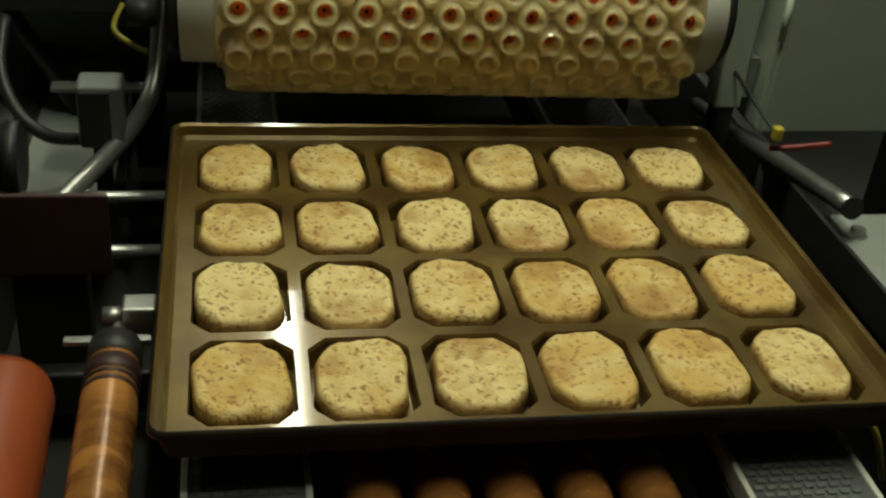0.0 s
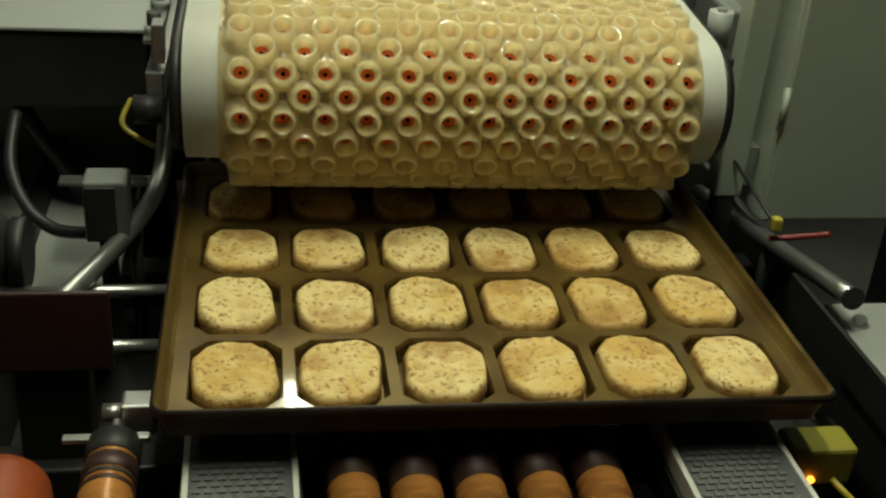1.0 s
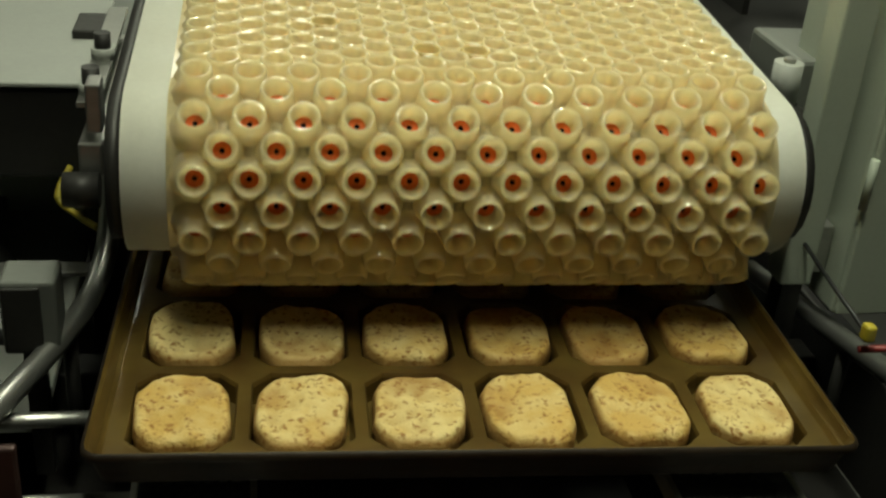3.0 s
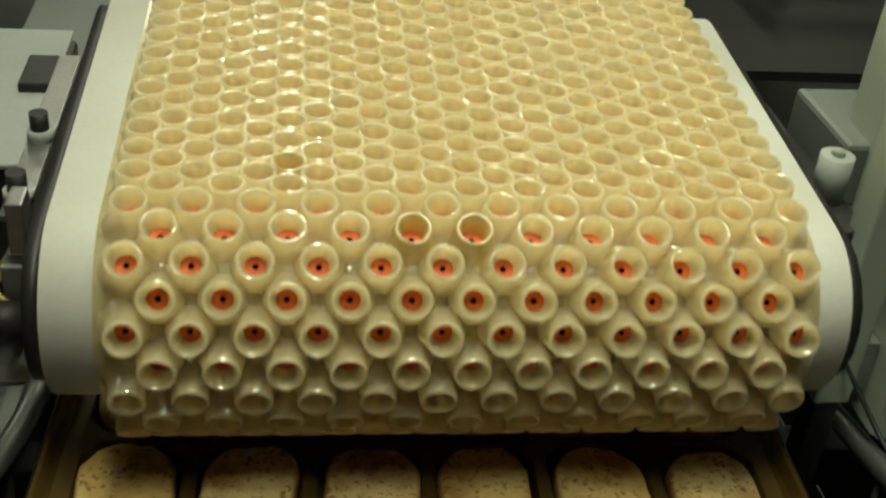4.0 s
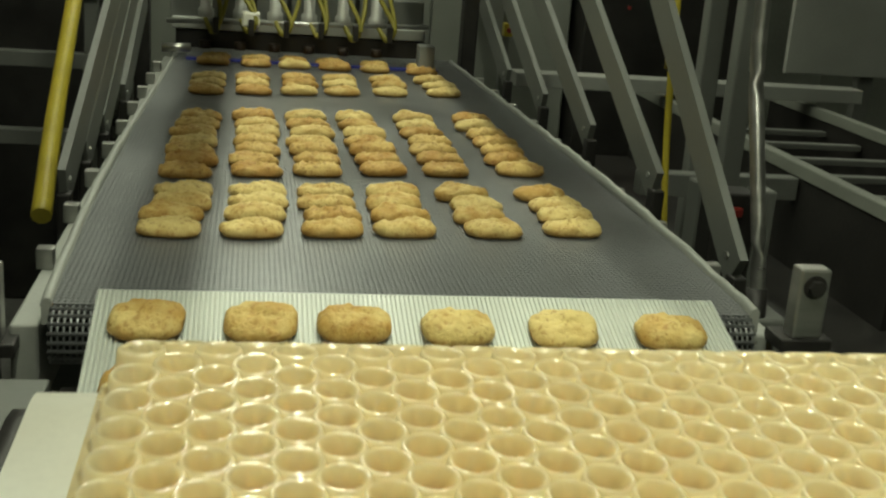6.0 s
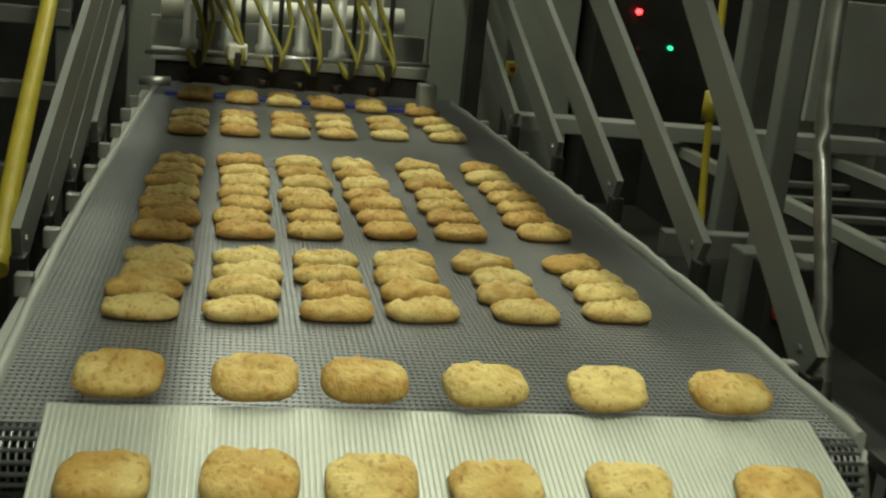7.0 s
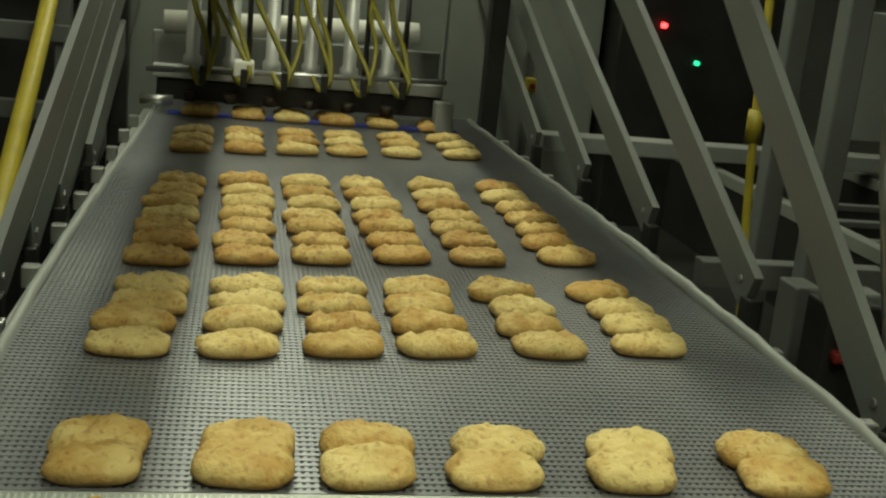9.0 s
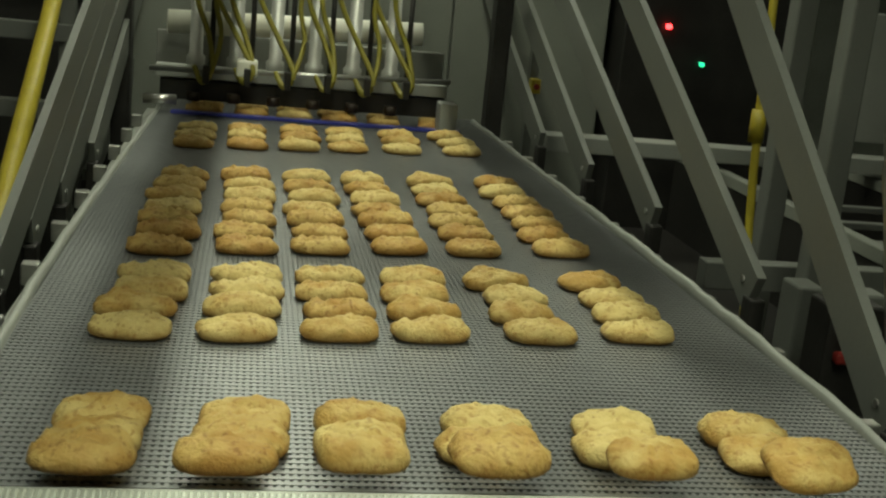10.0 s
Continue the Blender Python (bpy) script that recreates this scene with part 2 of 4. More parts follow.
def hexbolt(bm, c, axis, r=0.008, h=0.006):
    c, axis = Vector(c), Vector(axis).normalized()
    tube(bm, [c, c + axis * 0.0015], r * 1.5, 14)
    tube(bm, [c + axis * 0.0015, c + axis * h], r, 6)
    for f in bm.faces:
        f.smooth = False
    return bm


# ---------- the hall ----------
def hall():
    fl = link("floor", newbox((-4.5, -4.5, -0.1), (4.5, 9.0, 0.0)), FLOOR)
    tagged(fl, "worn dark grey concrete factory floor", "floor", kind="structure")
    ce = link("ceiling", newbox((-4.5, -4.5, 4.2), (4.5, 9.0, 4.3)), WALL)
    tagged(ce, "dim painted factory ceiling", "ceiling", kind="structure")
    for nm, lo, hi in (("wall_north", (-4.5, 9.0, 0), (4.5, 9.2, 4.2)), ("wall_south", (-4.5, -4.7, 0), (4.5, -4.5, 4.2)),
                       ("wall_west", (-4.7, -4.5, 0), (-4.5, 9.0, 4.2)), ("wall_east", (4.5, -4.5, 0), (4.7, 9.0, 4.2))):
        tagged(link(nm, newbox(lo, hi), WALL), "dim grey-green painted hall wall", "wall", kind="structure")


def ceiling_light(x, y, z, power, length=1.5, spread=180, along_y=True):
    """A twin-tube luminaire hung from the ceiling with the lamp that it holds."""
    t = thing("ceiling_light", "unseen long white fluorescent batten hung from the ceiling", "lamp", pose(x, y, z, 0, 0, 0 if along_y else 90), "lights over the line")
    h = length / 2
    part("housing", newbox((-0.10, -h, 0.0), (0.10, h, 0.06), 0.01), PALEGREY, t)
    for sx in (-0.05, 0.05):
        part("tube", newtube([(sx, -h + 0.03, -0.02), (sx, h - 0.03, -0.02)], 0.013, 10), LAMP, t, "glowing fluorescent tube")
    for sy in (-h * 0.7, h * 0.7):
        part("rod", newtube([(0, sy, 0.06), (0, sy, 4.2 - z)], 0.006, 8), STEEL, t)
    la = bpy.data.lights.new("tube_light", "AREA")
    la.shape, la.size, la.size_y, la.energy, la.color = "RECTANGLE", 0.07, length, power, (0.95, 1.0, 0.765)
    la.spread = radians(spread)
    lo = new("tube_light", la)
    lo.matrix_basis = pose(x, y, z - 0.05, 0, 0, 0 if along_y else 90)
    return t


hall()
# the two battens at x = 2.4 and -2.4 are added side fill
LIGHTS = ((-0.12, 0.02, 3.0, 19, 1.2, 145), (0.40, 0.42, 3.0, 8, 1.2, 110), (-0.08, 2.35, 2.8, 24, 2.0, 180), (2.4, 4.4, 3.3, 10, 1.6), (-2.4, 1.6, 3.3, 5, 1.6),
          (0.10, 3.62, 2.9, 6, 2.6, 180, False), (-0.08, 5.05, 2.9, 12, 2.4, 180))
for L in LIGHTS:
    ceiling_light(*L)

# ---------- infeed: support belts, rollers, frame ----------
def support_belt(x0, x1, z, y0=-0.75, y1=1.0):
    t = thing("support_belt", "narrow grey treaded conveyor belt between cream edge strips", "conveyor", group="belts under the pan")
    part("tread", newbox((x0 + 0.006, y0, z - 0.012), (x1 - 0.006, y1, z)), TREAD, t)
    bm = bmesh.new()
    n = int((y1 - y0) / 0.009)
    for i in range(n):
        yy = y0 + i * 0.009
        off = 0.006 * (i % 2)
        for k in range(int((x1 - x0 - 0.02) / 0.012)):
            xx = x0 + 0.009 + off + k * 0.012
            box(bm, (xx, yy + 0.001, z - 0.0005), (xx + 0.008, yy + 0.006, z + 0.0018))
    tagged(part("tread_studs", bm, GREY, t, "raised grey tread pattern"), kind="stuff")
    for xa in (x0, x1 - 0.006):
        part("edge_strip", newbox((xa, y0, z - 0.02), (xa + 0.006, y1, z + 0.002), 0.001), CREAMEDGE, t)
    part("bed", newbox((x0 - 0.004, y0, z - 0.07), (x1 + 0.004, y1, z - 0.021)), DARK, t)
    return t


def roller(x, z, r, y0, y1, material, label, worn=True):
    t = thing("conveyor_roller", label, "roller", pose(x, 0, z), "rollers under the pan")
    pts, rs = [], []
    for yy, rr in ((y0, r), (y0 + 0.25 * (y1 - y0), r), (y1 - 0.09, r), (y1 - 0.085, r * 0.97), (y1 - 0.02, r * 0.97), (y1 - 0.006, r * 0.9), (y1, r * 0.7)):
        pts.append((0, yy, 0))
        rs.append(rr)
    part("barrel", newtube(pts, rs, 28), material, t)
    # maroon end band stands in for the shadow under the pan
    if not worn and r < 0.03:
        part("band", newtube([(0, y1 - 0.128 + 0.5 * x * x, 0), (0, y1 - 0.05, 0)], r * 1.006, 28), MAROON, t, "dark end painted as the pan's shade")
    if worn:
        for ya, yb, m in ((0.040, 0.008, DARK), (0.068, 0.046, MAROON), (0.076, 0.071, DARK), (0.088, 0.082, MAROON)):
            part("band", newtube([(0, y1 - ya, 0), (0, y1 - yb, 0)], r * 1.008, 28), m, t, "dark scorched band")
    part("axle", newtube([(0, y0 - 0.03, 0), (0, y1 + 0.03, 0)], r * 0.25, 10), STEEL, t)
    return t


support_belt(-0.309, -0.20, 0.862)
support_belt(0.178, 0.302, 0.862)
for xr in (-0.147, -0.086, -0.023, 0.040, 0.101):
    roller(xr, 0.838, 0.026, -0.75, 0.02, COPPER, "worn copper-brown conveyor roller beneath the baking pan", False)
roller(-0.380, 0.835, 0.027, -0.75, 0.0, COPPER, "brown banded roller beside the support belt")
roller(-0.486, 0.80, 0.05, -0.75, -0.02, ORANGE, "thick orange rubber-covered drive roller", False)


def infeed_frame():
    t = thing("infeed_frame", "dark steel frame carrying the infeed rollers", "machine frame")
    for xa in (-0.58, 0.56):
        part("side_rail", newbox((xa, -1.0, 0.62), (xa + 0.03, 1.2, 0.78), 0.004), DARK, t)
        for yy in (-0.9, 1.0):
            part("leg", newbox((xa - 0.01, yy, 0.0), (xa + 0.05, yy + 0.06, 0.62), 0.004), DARK, t)
    for yy in (-0.8, 0.1, 0.55, 1.0):
        part("cross_bar", newbox((-0.55, yy, 0.66), (0.56, yy + 0.05, 0.72), 0.004), DARK, t)
    part("pan_tray", newbox((-0.55, -1.0, 0.60), (0.56, 1.2, 0.62)), DARK, t)
    for yy, zz in ((0.168, 0.84), (0.293, 0.84)):
        part("cross_rod", newtube([(-0.56, yy, zz), (-0.31, yy, zz)], 0.008, 12), STEEL, t, "bright round cross rod")
    part("roller_rod", newtube([(-0.195, 0.055, 0.862), (0.172, 0.055, 0.862)], 0.004, 10), STEEL, t, "thin bright rod across the roller ends")
    part("adjuster_block", newbox((-0.377, 0.03, 0.818), (-0.342, 0.06, 0.856), 0.003), STEEL, t, "bright machined adjuster block")
    part("adjuster_nut", newtube([(-0.397, 0.045, 0.838), (-0.377, 0.045, 0.838)], 0.010, 6), STEEL, t)
    part("roller_bracket", newbox((-0.43, -0.012, 0.842), (-0.345, -0.002, 0.848), 0.001), STEEL, t)
    return t


infeed_frame()


def side_plate():
    t = thing("guard_plate", "dark maroon sheet-steel guard plate beside the pan", "guard")
    part("plate", newbox((-0.80, 0.112, 0.845), (-0.391, 0.120, 0.944), 0.003), MAROON, t)
    part("foot", newbox((-0.70, 0.120, 0.60), (-0.64, 0.19, 0.86), 0.004), DARK, t)
    part("bracket", newbox((-0.50, 0.121, 0.60), (-0.42, 0.16, 0.86), 0.004), DARK, t)
    return t


side_plate()


def guide_tube(pts, label):
    t = thing("guide_rail", label, "rail")
    part("bar", newtube(smooth_path(pts), 0.0125, 14), STEEL, t, smooth=True)
    part("end_cap", newtube([pts[0], Vector(pts[0]) + (Vector(pts[0]) - Vector(pts[1])).normalized() * 0.004], 0.0145, 14), DARK, t)
    a = Vector(pts[1])
    part("post", newtube([a, (a.x, a.y, 0.70)], 0.008, 10), DARK, t)
    return t


guide_tube([(-0.475, 0.20, 0.862), (-0.392, 0.41, 0.872), (-0.362, 0.50, 0.91), (-0.354, 0.55, 1.0)], "bent round steel guide rail beside the drum")
guide_tube([(0.475, 0.137, 0.908), (0.472, 0.36, 0.866), (0.47, 0.62, 0.82)], "straight round steel guide rail beside the pan")


def right_side():
    t = thing("pan_guide", "angled steel side guide plate with bolts", "guide")
    bm = bmesh.new()
    bar(bm, (0.445, 0.23, 0.865), (0.445, -0.35, 0.865), 0.05, 0.006)
    part("guide_plate", bm, DARK, t)
    part("deck", newbox((0.478, -0.15, 0.84), (0.60, 0.20, 0.862), 0.002), PALEGREY, t, "pale grey bolted deck plate")
    for c in ((0.502, 0.15, 0.862), (0.525, 0.05, 0.862), (0.51, -0.06, 0.862)):
        part("bolt", hexbolt(bmesh.new(), c, (0, 0, 1), 0.009, 0.010), STEEL, t)
    part("post", newbox((0.50, -0.10, 0.62), (0.57, 0.15, 0.84), 0.003), DARK, t)
    g = thing("valve", "small yellow valve with a red lever behind the guide rail", "valve")
    part("body", newbox((0.402, 0.228, 0.950), (0.414, 0.242, 0.968), 0.003), YELLOW, g)
    part("lever", newtube(smooth_path([(0.405, 0.24, 0.936), (0.43, 0.232, 0.941), (0.47, 0.21, 0.957)]), 0.004, 8), RED, g, "red lever")
    part("stem", newtube([(0.408, 0.24, 0.957), (0.418, 0.34, 0.958), (0.428, 0.43, 0.96)], 0.0025, 8), BLACK, g)
    s = thing("sensor", "olive yellow sensor block with a glowing orange light", "sensor")
    part("body", newbox((0.320, -0.075, 0.80), (0.395, -0.03, 0.848), 0.005), HOSE, s)
    part("clamp", newbox((0.330, -0.07, 0.77), (0.385, -0.035, 0.80), 0.003), DARK, s)
    part("light", newtube([(0.345, -0.076, 0.812), (0.345, -0.080, 0.812)], 0.004, 8), LED_ORANGE, s)
    part("cable", newtube(smooth_path([(0.37, -0.076, 0.81), (0.385, -0.10, 0.80), (0.42, -0.11, 0.77), (0.45, -0.11, 0.70)]), 0.004, 8), YELLOW, s)
    part("stem", newbox((0.345, -0.06, 0.62), (0.365, -0.05, 0.77)), DARK, s)
    return t


right_side()


def cabinet():
    t = thing("control_cabinet", "grey-green enamelled control cabinet hung beside the drum", "cabinet")
    part("body", newbox((0.465, 0.40, 0.880), (1.05, 0.62, 1.75), 0.006), GREEN, t)
    part("door", newbox((0.468, 0.392, 0.884), (1.045, 0.399, 1.745), 0.003), GREEN, t)
    part("hinge", newtube([(0.466, 0.392, 1.02), (0.466, 0.392, 1.08)], 0.005, 10), GREEN, t)
    part("foot", newbox((0.80, 0.45, 0.0), (0.95, 0.60, 0.894), 0.004), DARK, t)
    p = thing("cabinet_post", "square grey-green upright post", "post")
    part("upright", newbox((0.408, 0.425, 0.905), (0.447, 0.465, 1.75), 0.003), GREEN, p)
    part("bracket", newbox((0.447, 0.43, 0.92), (0.463, 0.46, 0.98), 0.002), STEEL, p)
    part("base", newbox((0.415, 0.43, 0.0), (0.44, 0.46, 0.905)), DARK, p)
    return t


cabinet()

# ---------- the suction drum ----------
A0, R0, A1, R1 = Vector((0.398, 1.063)), 0.085, Vector((0.78, 1.113)), 0.066
AX = A1 - A0
AL = AX.length
ALPHA = math.atan2(AX.y, AX.x)
BETA = math.asin((R0 - R1) / AL)
TH_T, TH_B = ALPHA + math.pi / 2 - BETA, ALPHA + 1.5 * math.pi + BETA
SEG = (AL * math.cos(BETA), R0 * (TH_B - TH_T), AL * math.cos(BETA), R1 * (2 * math.pi - (TH_B - TH_T)))
LOOP = sum(SEG)


def on_loop(s, off=0.0):
    """Place (y, z) and normal angle at length s along the belt: along the top to the front, round the front drum, back below."""
    turns, s = divmod(s, LOOP)
    base = turns * 2 * math.pi
    n = lambda th: Vector((math.cos(th), math.sin(th)))
    if s < SEG[0]:
        th = TH_T
        p = (A1 + n(th) * (R1 + off)).lerp(A0 + n(th) * (R0 + off), s / SEG[0])
    elif s < SEG[0] + SEG[1]:
        th = TH_T + (s - SEG[0]) / R0
        p = A0 + n(th) * (R0 + off)
    elif s < SEG[0] + SEG[1] + SEG[2]:
        th = TH_B
        p = (A0 + n(th) * (R0 + off)).lerp(A1 + n(th) * (R1 + off), (s - SEG[0] - SEG[1]) / SEG[2])
    else:
        th = TH_B + (s - SEG[0] - SEG[1] - SEG[2]) / R1
        p = A1 + n(th) * (R1 + off)
    return p, th + base


CUP_H, CUP_R = 0.034, 0.0158
# the strips lie closer on the straight runs and spread round the front drum
def fan(s):
    s = s % LOOP
    a, b = SEG[0] + 0.05, SEG[0] + SEG[1]
    d = 0.0 if a <= s <= b else min(abs(s - a), abs(s - b))
    return 1.0 - 0.26 * min(d / 0.03, 1.0)


FINE = 4000
CUM = [0.0]
for k in range(FINE):
    CUM.append(CUM[-1] + (LOOP / FINE) / fan((k + 0.5) * LOOP / FINE))
TRUE_LOOP = CUM[-1]
NSTRIP = 2 * round(TRUE_LOOP / 0.0444)
PITCH = TRUE_LOOP / NSTRIP
# travel of strip 0 at the start, and the travel of the belt since then
TRAVEL0 = 0.4968 + float(np.interp(SEG[0] + 0.06, np.linspace(0, LOOP, FINE + 1), CUM)) - (SEG[0] + 0.06)
CUP_ROWS = ((0.0, 0.0), (1.0, 0.1), (2.0, 0.202), (3.5, 0.348), (4.0, 0.3852), (4.5, 0.4336), (10.0, 0.975))


def at_travel(u):
    """Length along the loop after a travel u of the strips."""
    turns, u = divmod(u, TRUE_LOOP)
    return turns * LOOP + float(np.interp(u, CUM, np.linspace(0, LOOP, FINE + 1)))


CUP_X0, CUP_DX = -0.262, 0.0492


def cup_rings(bm, cx, cy, seg=16):
    """A hollow cup: foot, wall, rounded lip, bore; plug and vent at its bottom."""
    prof = [(CUP_R * 1.6, 0.003), (CUP_R * 1.30, 0.008), (CUP_R * 1.10, 0.016), (CUP_R * 1.0, CUP_H - 0.010), (CUP_R * 1.0, CUP_H - 0.005), (CUP_R * 0.98, CUP_H - 0.0022), (CUP_R * 0.93, CUP_H - 0.0006),
            (CUP_R * 0.87, CUP_H), (CUP_R * 0.80, CUP_H - 0.0008), (CUP_R * 0.73, CUP_H - 0.0028), (CUP_R * 0.64, CUP_H - 0.007), (CUP_R * 0.58, CUP_H - 0.012), (CUP_R * 0.54, 0.0135)]
    rings = [[(cx + r * math.cos(2 * math.pi * k / seg), cy + r * math.sin(2 * math.pi * k / seg), z) for k in range(seg)] for r, z in prof]
    ring_loft(bm, rings, cap0=False, cap1=False)
    plug = [[(cx + r * math.cos(2 * math.pi * k / seg), cy + r * math.sin(2 * math.pi * k / seg), z) for k in range(seg)] for r, z in ((CUP_R * 0.54, 0.0135), (CUP_R * 0.16, 0.0130))]
    ring_loft(bm, plug, cap0=False, cap1=False, mi=1)
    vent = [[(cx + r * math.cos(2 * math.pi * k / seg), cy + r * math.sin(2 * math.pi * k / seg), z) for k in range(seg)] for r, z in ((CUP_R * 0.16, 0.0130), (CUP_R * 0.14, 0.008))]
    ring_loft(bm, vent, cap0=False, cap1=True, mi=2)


def strip_sheet(bm, odd):
    """The base of one strip, with ridges between its cups."""
    x0, x1 = CUP_X0 - 0.026, CUP_X0 + 11 * CUP_DX + 0.026
    box(bm, (x0, -PITCH / 2 - 0.0012, 0.0), (x1, PITCH / 2 + 0.0012, 0.0045))
    for k in range(12 if odd else 11):
        cx = CUP_X0 + CUP_DX * (k if odd else k + 0.5) + (CUP_DX / 2 if not odd else CUP_DX / 2)
        if cx < x1 - 0.01:
            tube(bm, [(cx, -PITCH / 2, 0.0035), (cx, PITCH / 2, 0.0035)], 0.0075, 10)


def suction_drum():
    t = thing("suction_drum_conveyor", "inclined white belt drum covered with cream rubber suction cups", "conveyor", pose(0.002, 0.0, 0, 0, 0, -1.1))
    bm = bmesh.new()
    rings = []
    N = 96
    for xa in (-0.33, 0.337):
        rings.append([(xa, *on_loop(LOOP * i / N, -0.001)[0]) for i in range(N)])
    ring_loft(bm, rings)
    part("base_belt", bm, WHITEBELT, t, "smooth white base belt")
    for xa, xb in ((-0.345, -0.331), (0.338, 0.352)):
        bm = bmesh.new()
        ring_loft(bm, [[(xx, *on_loop(LOOP * i / 48, -0.012)[0]) for i in range(48)] for xx in (xa, xb)])
        part("side_plate", bm, DARK, t, "black side plate")
    cup_bm = bmesh.new()
    cup_rings(cup_bm, 0, 0)
    cup_me = bpy.data.meshes.new("suction_cup")
    cup_bm.normal_update()
    cup_bm.to_mesh(cup_me)
    cup_bm.free()
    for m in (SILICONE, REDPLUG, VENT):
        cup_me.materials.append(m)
    stain_me = cup_me.copy()
    stain_me.materials[0] = STAINED
    strips = []
    for i in range(NSTRIP):
        odd = i % 2 == 0
        xs = [CUP_X0 + CUP_DX * k for k in range(12)] if odd else [CUP_X0 + CUP_DX * (k + 0.5) for k in range(11)]
        bm = bmesh.new()
        strip_sheet(bm, odd)
        single = (i - (NSTRIP - 34)) % NSTRIP < 25
        if not single:
            for x in xs:
                cup_rings(bm, x, 0)
        st = part("cup_strip", bm, [SILICONE, REDPLUG, VENT], t, "strip of cream silicone with suction cups")
        if single:
            for k, x in enumerate(xs):
                st_cup = (i == STAIN_A and k == 2) or (i == STAIN_B and k in (4, 5))
                c = new("suction_cup", stain_me if st_cup else cup_me)
                c.parent = st
                c.location = (x, 0, 0)
                if st_cup:
                    tagged(c, "suction cup stained brown with grease")
        strips.append(st)
    # frame parts that hold it
    for sx, xx in ((-1, -0.37), (1, 0.375)):
        part("bearing_arm", newbox((xx - 0.012, 0.42, 1.04), (xx + 0.012, 0.78, 1.075), 0.003, Matrix.Identity(4)), STEEL, t)
    return t, strips


STAIN_A, STAIN_B = NSTRIP - 25, NSTRIP - 21
SUCTION, STRIPS = suction_drum()


def drum_frame():
    t = thing("drum_frame", "dark machine frame carrying the suction drum", "machine frame")
    part("beam", newbox((-0.95, 0.62, 0.950), (-0.38, 0.95, 1.062), 0.006), DARK, t, "dark beam with a pale top")
    part("beam_cover", newbox((-0.95, 0.616, 1.063), (-0.385, 0.96, 1.069), 0.002), PALEGREY, t)
    part("tension_bracket", newbox((-0.362, 0.43, 1.085), (-0.347, 0.462, 1.135), 0.002), STEEL, t, "bright tension bracket")
    part("slide_plate", newbox((-0.375, 0.46, 1.10), (-0.352, 0.80, 1.106), 0.001), STEEL, t)
    for yy in (0.485, 0.60):
        part("cap_screw", newtube([(-0.362, yy, 1.106), (-0.362, yy, 1.135)], 0.009, 12), DARK, t)
        part("spacer", newtube([(-0.362, yy, 1.106), (-0.362, yy, 1.118)], 0.013, 12), PALEGREY, t)
    part("pivot_knob", newtube([(-0.385, 0.405, 1.035), (-0.350, 0.405, 1.035)], 0.018, 10), DARK, t)
    part("knob", newtube([(0.405, 0.514, 1.10), (0.405, 0.514, 1.148)], 0.017, 16), PALEGREY, t, "white plastic knob")
    part("knob_screw", newtube([(0.405, 0.514, 1.148), (0.405, 0.514, 1.153)], 0.007, 10), STEEL, t)
    part("right_rail", newbox((0.392, 0.45, 1.07), (0.425, 0.85, 1.10), 0.003), DARK, t)
    part("right_box", newbox((0.44, 0.56, 1.06), (0.55, 0.70, 1.135), 0.006), GREY, t)
    for xx in (-0.40, 0.40):
        part("upright", newbox((xx - 0.02, 0.78, 0.0), (xx + 0.02, 0.86, 1.08), 0.003), DARK, t)
    part("cross_tie", newbox((-0.40, 0.88, 0.84), (0.40, 0.92, 0.90), 0.003), DARK, t)
    b = thing("junction_box", "small grey junction box with screws", "box")
    part("housing", newbox((-0.45, 0.37, 0.866), (-0.395, 0.42, 0.95), 0.004), GREY, b)
    part("cover", newbox((-0.447, 0.366, 0.87), (-0.41, 0.371, 0.945), 0.002), DARK, b)
    part("stem", newbox((-0.435, 0.385, 0.70), (-0.415, 0.405, 0.866)), DARK, b)
    tb = thing("side_table", "low grey steel table beside the drum", "table")
    part("top", newbox((-1.3, 0.40, 0.745), (-0.425, 0.93, 0.76), 0.003), PALEGREY, tb)
    part("back_panel", newbox((-1.3, 0.931, 0.70), (-0.425, 0.945, 0.945), 0.003), GREEN, tb, "grey-green splash panel")
    for xx, yy in ((-1.25, 0.45), (-0.7, 0.45), (-1.25, 0.86), (-0.7, 0.86)):
        part("leg", newbox((xx, yy, 0.0), (xx + 0.04, yy + 0.04, 0.745), 0.003), GREY, tb)
    part("stay", newtube([(-0.575, 0.66, 0.949), (-0.49, 0.70, 0.76)], 0.012, 10), BLACK, t, "black slanting stay under the beam")
    part("flat_bar", newbox((-0.50, 0.50, 0.884), (-0.365, 0.525, 0.890), 0.001), STEEL, t)
    mo = thing("motor", "round black electric motor beside the guard plate", "motor")
    part("casing", newtube([(-0.66, 0.33, 0.875), (-0.65, 0.33, 0.875), (-0.55, 0.33, 0.875), (-0.53, 0.33, 0.875)], [0.04, 0.055, 0.055, 0.035], 20), DARK, mo)
    part("fan_cowl", newtube([(-0.53, 0.33, 0.875), (-0.512, 0.33, 0.875)], 0.045, 20), BLACK, mo)
    part("foot", newbox((-0.64, 0.30, 0.60), (-0.56, 0.36, 0.83)), DARK, mo)
    for pts, r, m, lab in (([(-0.565, 0.60, 0.95), (-0.565, 0.53, 0.905), (-0.54, 0.48, 0.865), (-0.50, 0.45, 0.845), (-0.45, 0.42, 0.855)], 0.009, BLACK, "thick black cable"),
                           ([(-0.37, 0.52, 0.935), (-0.395, 0.56, 0.93), (-0.42, 0.58, 0.945), (-0.41, 0.62, 0.965)], 0.004, YELLOW, "thin yellow-green cable")):
        c = link("cable", newtube(smooth_path(pts), r, 8), m)
        tagged(c, lab + " looping beside the drum", "cable")
    return t


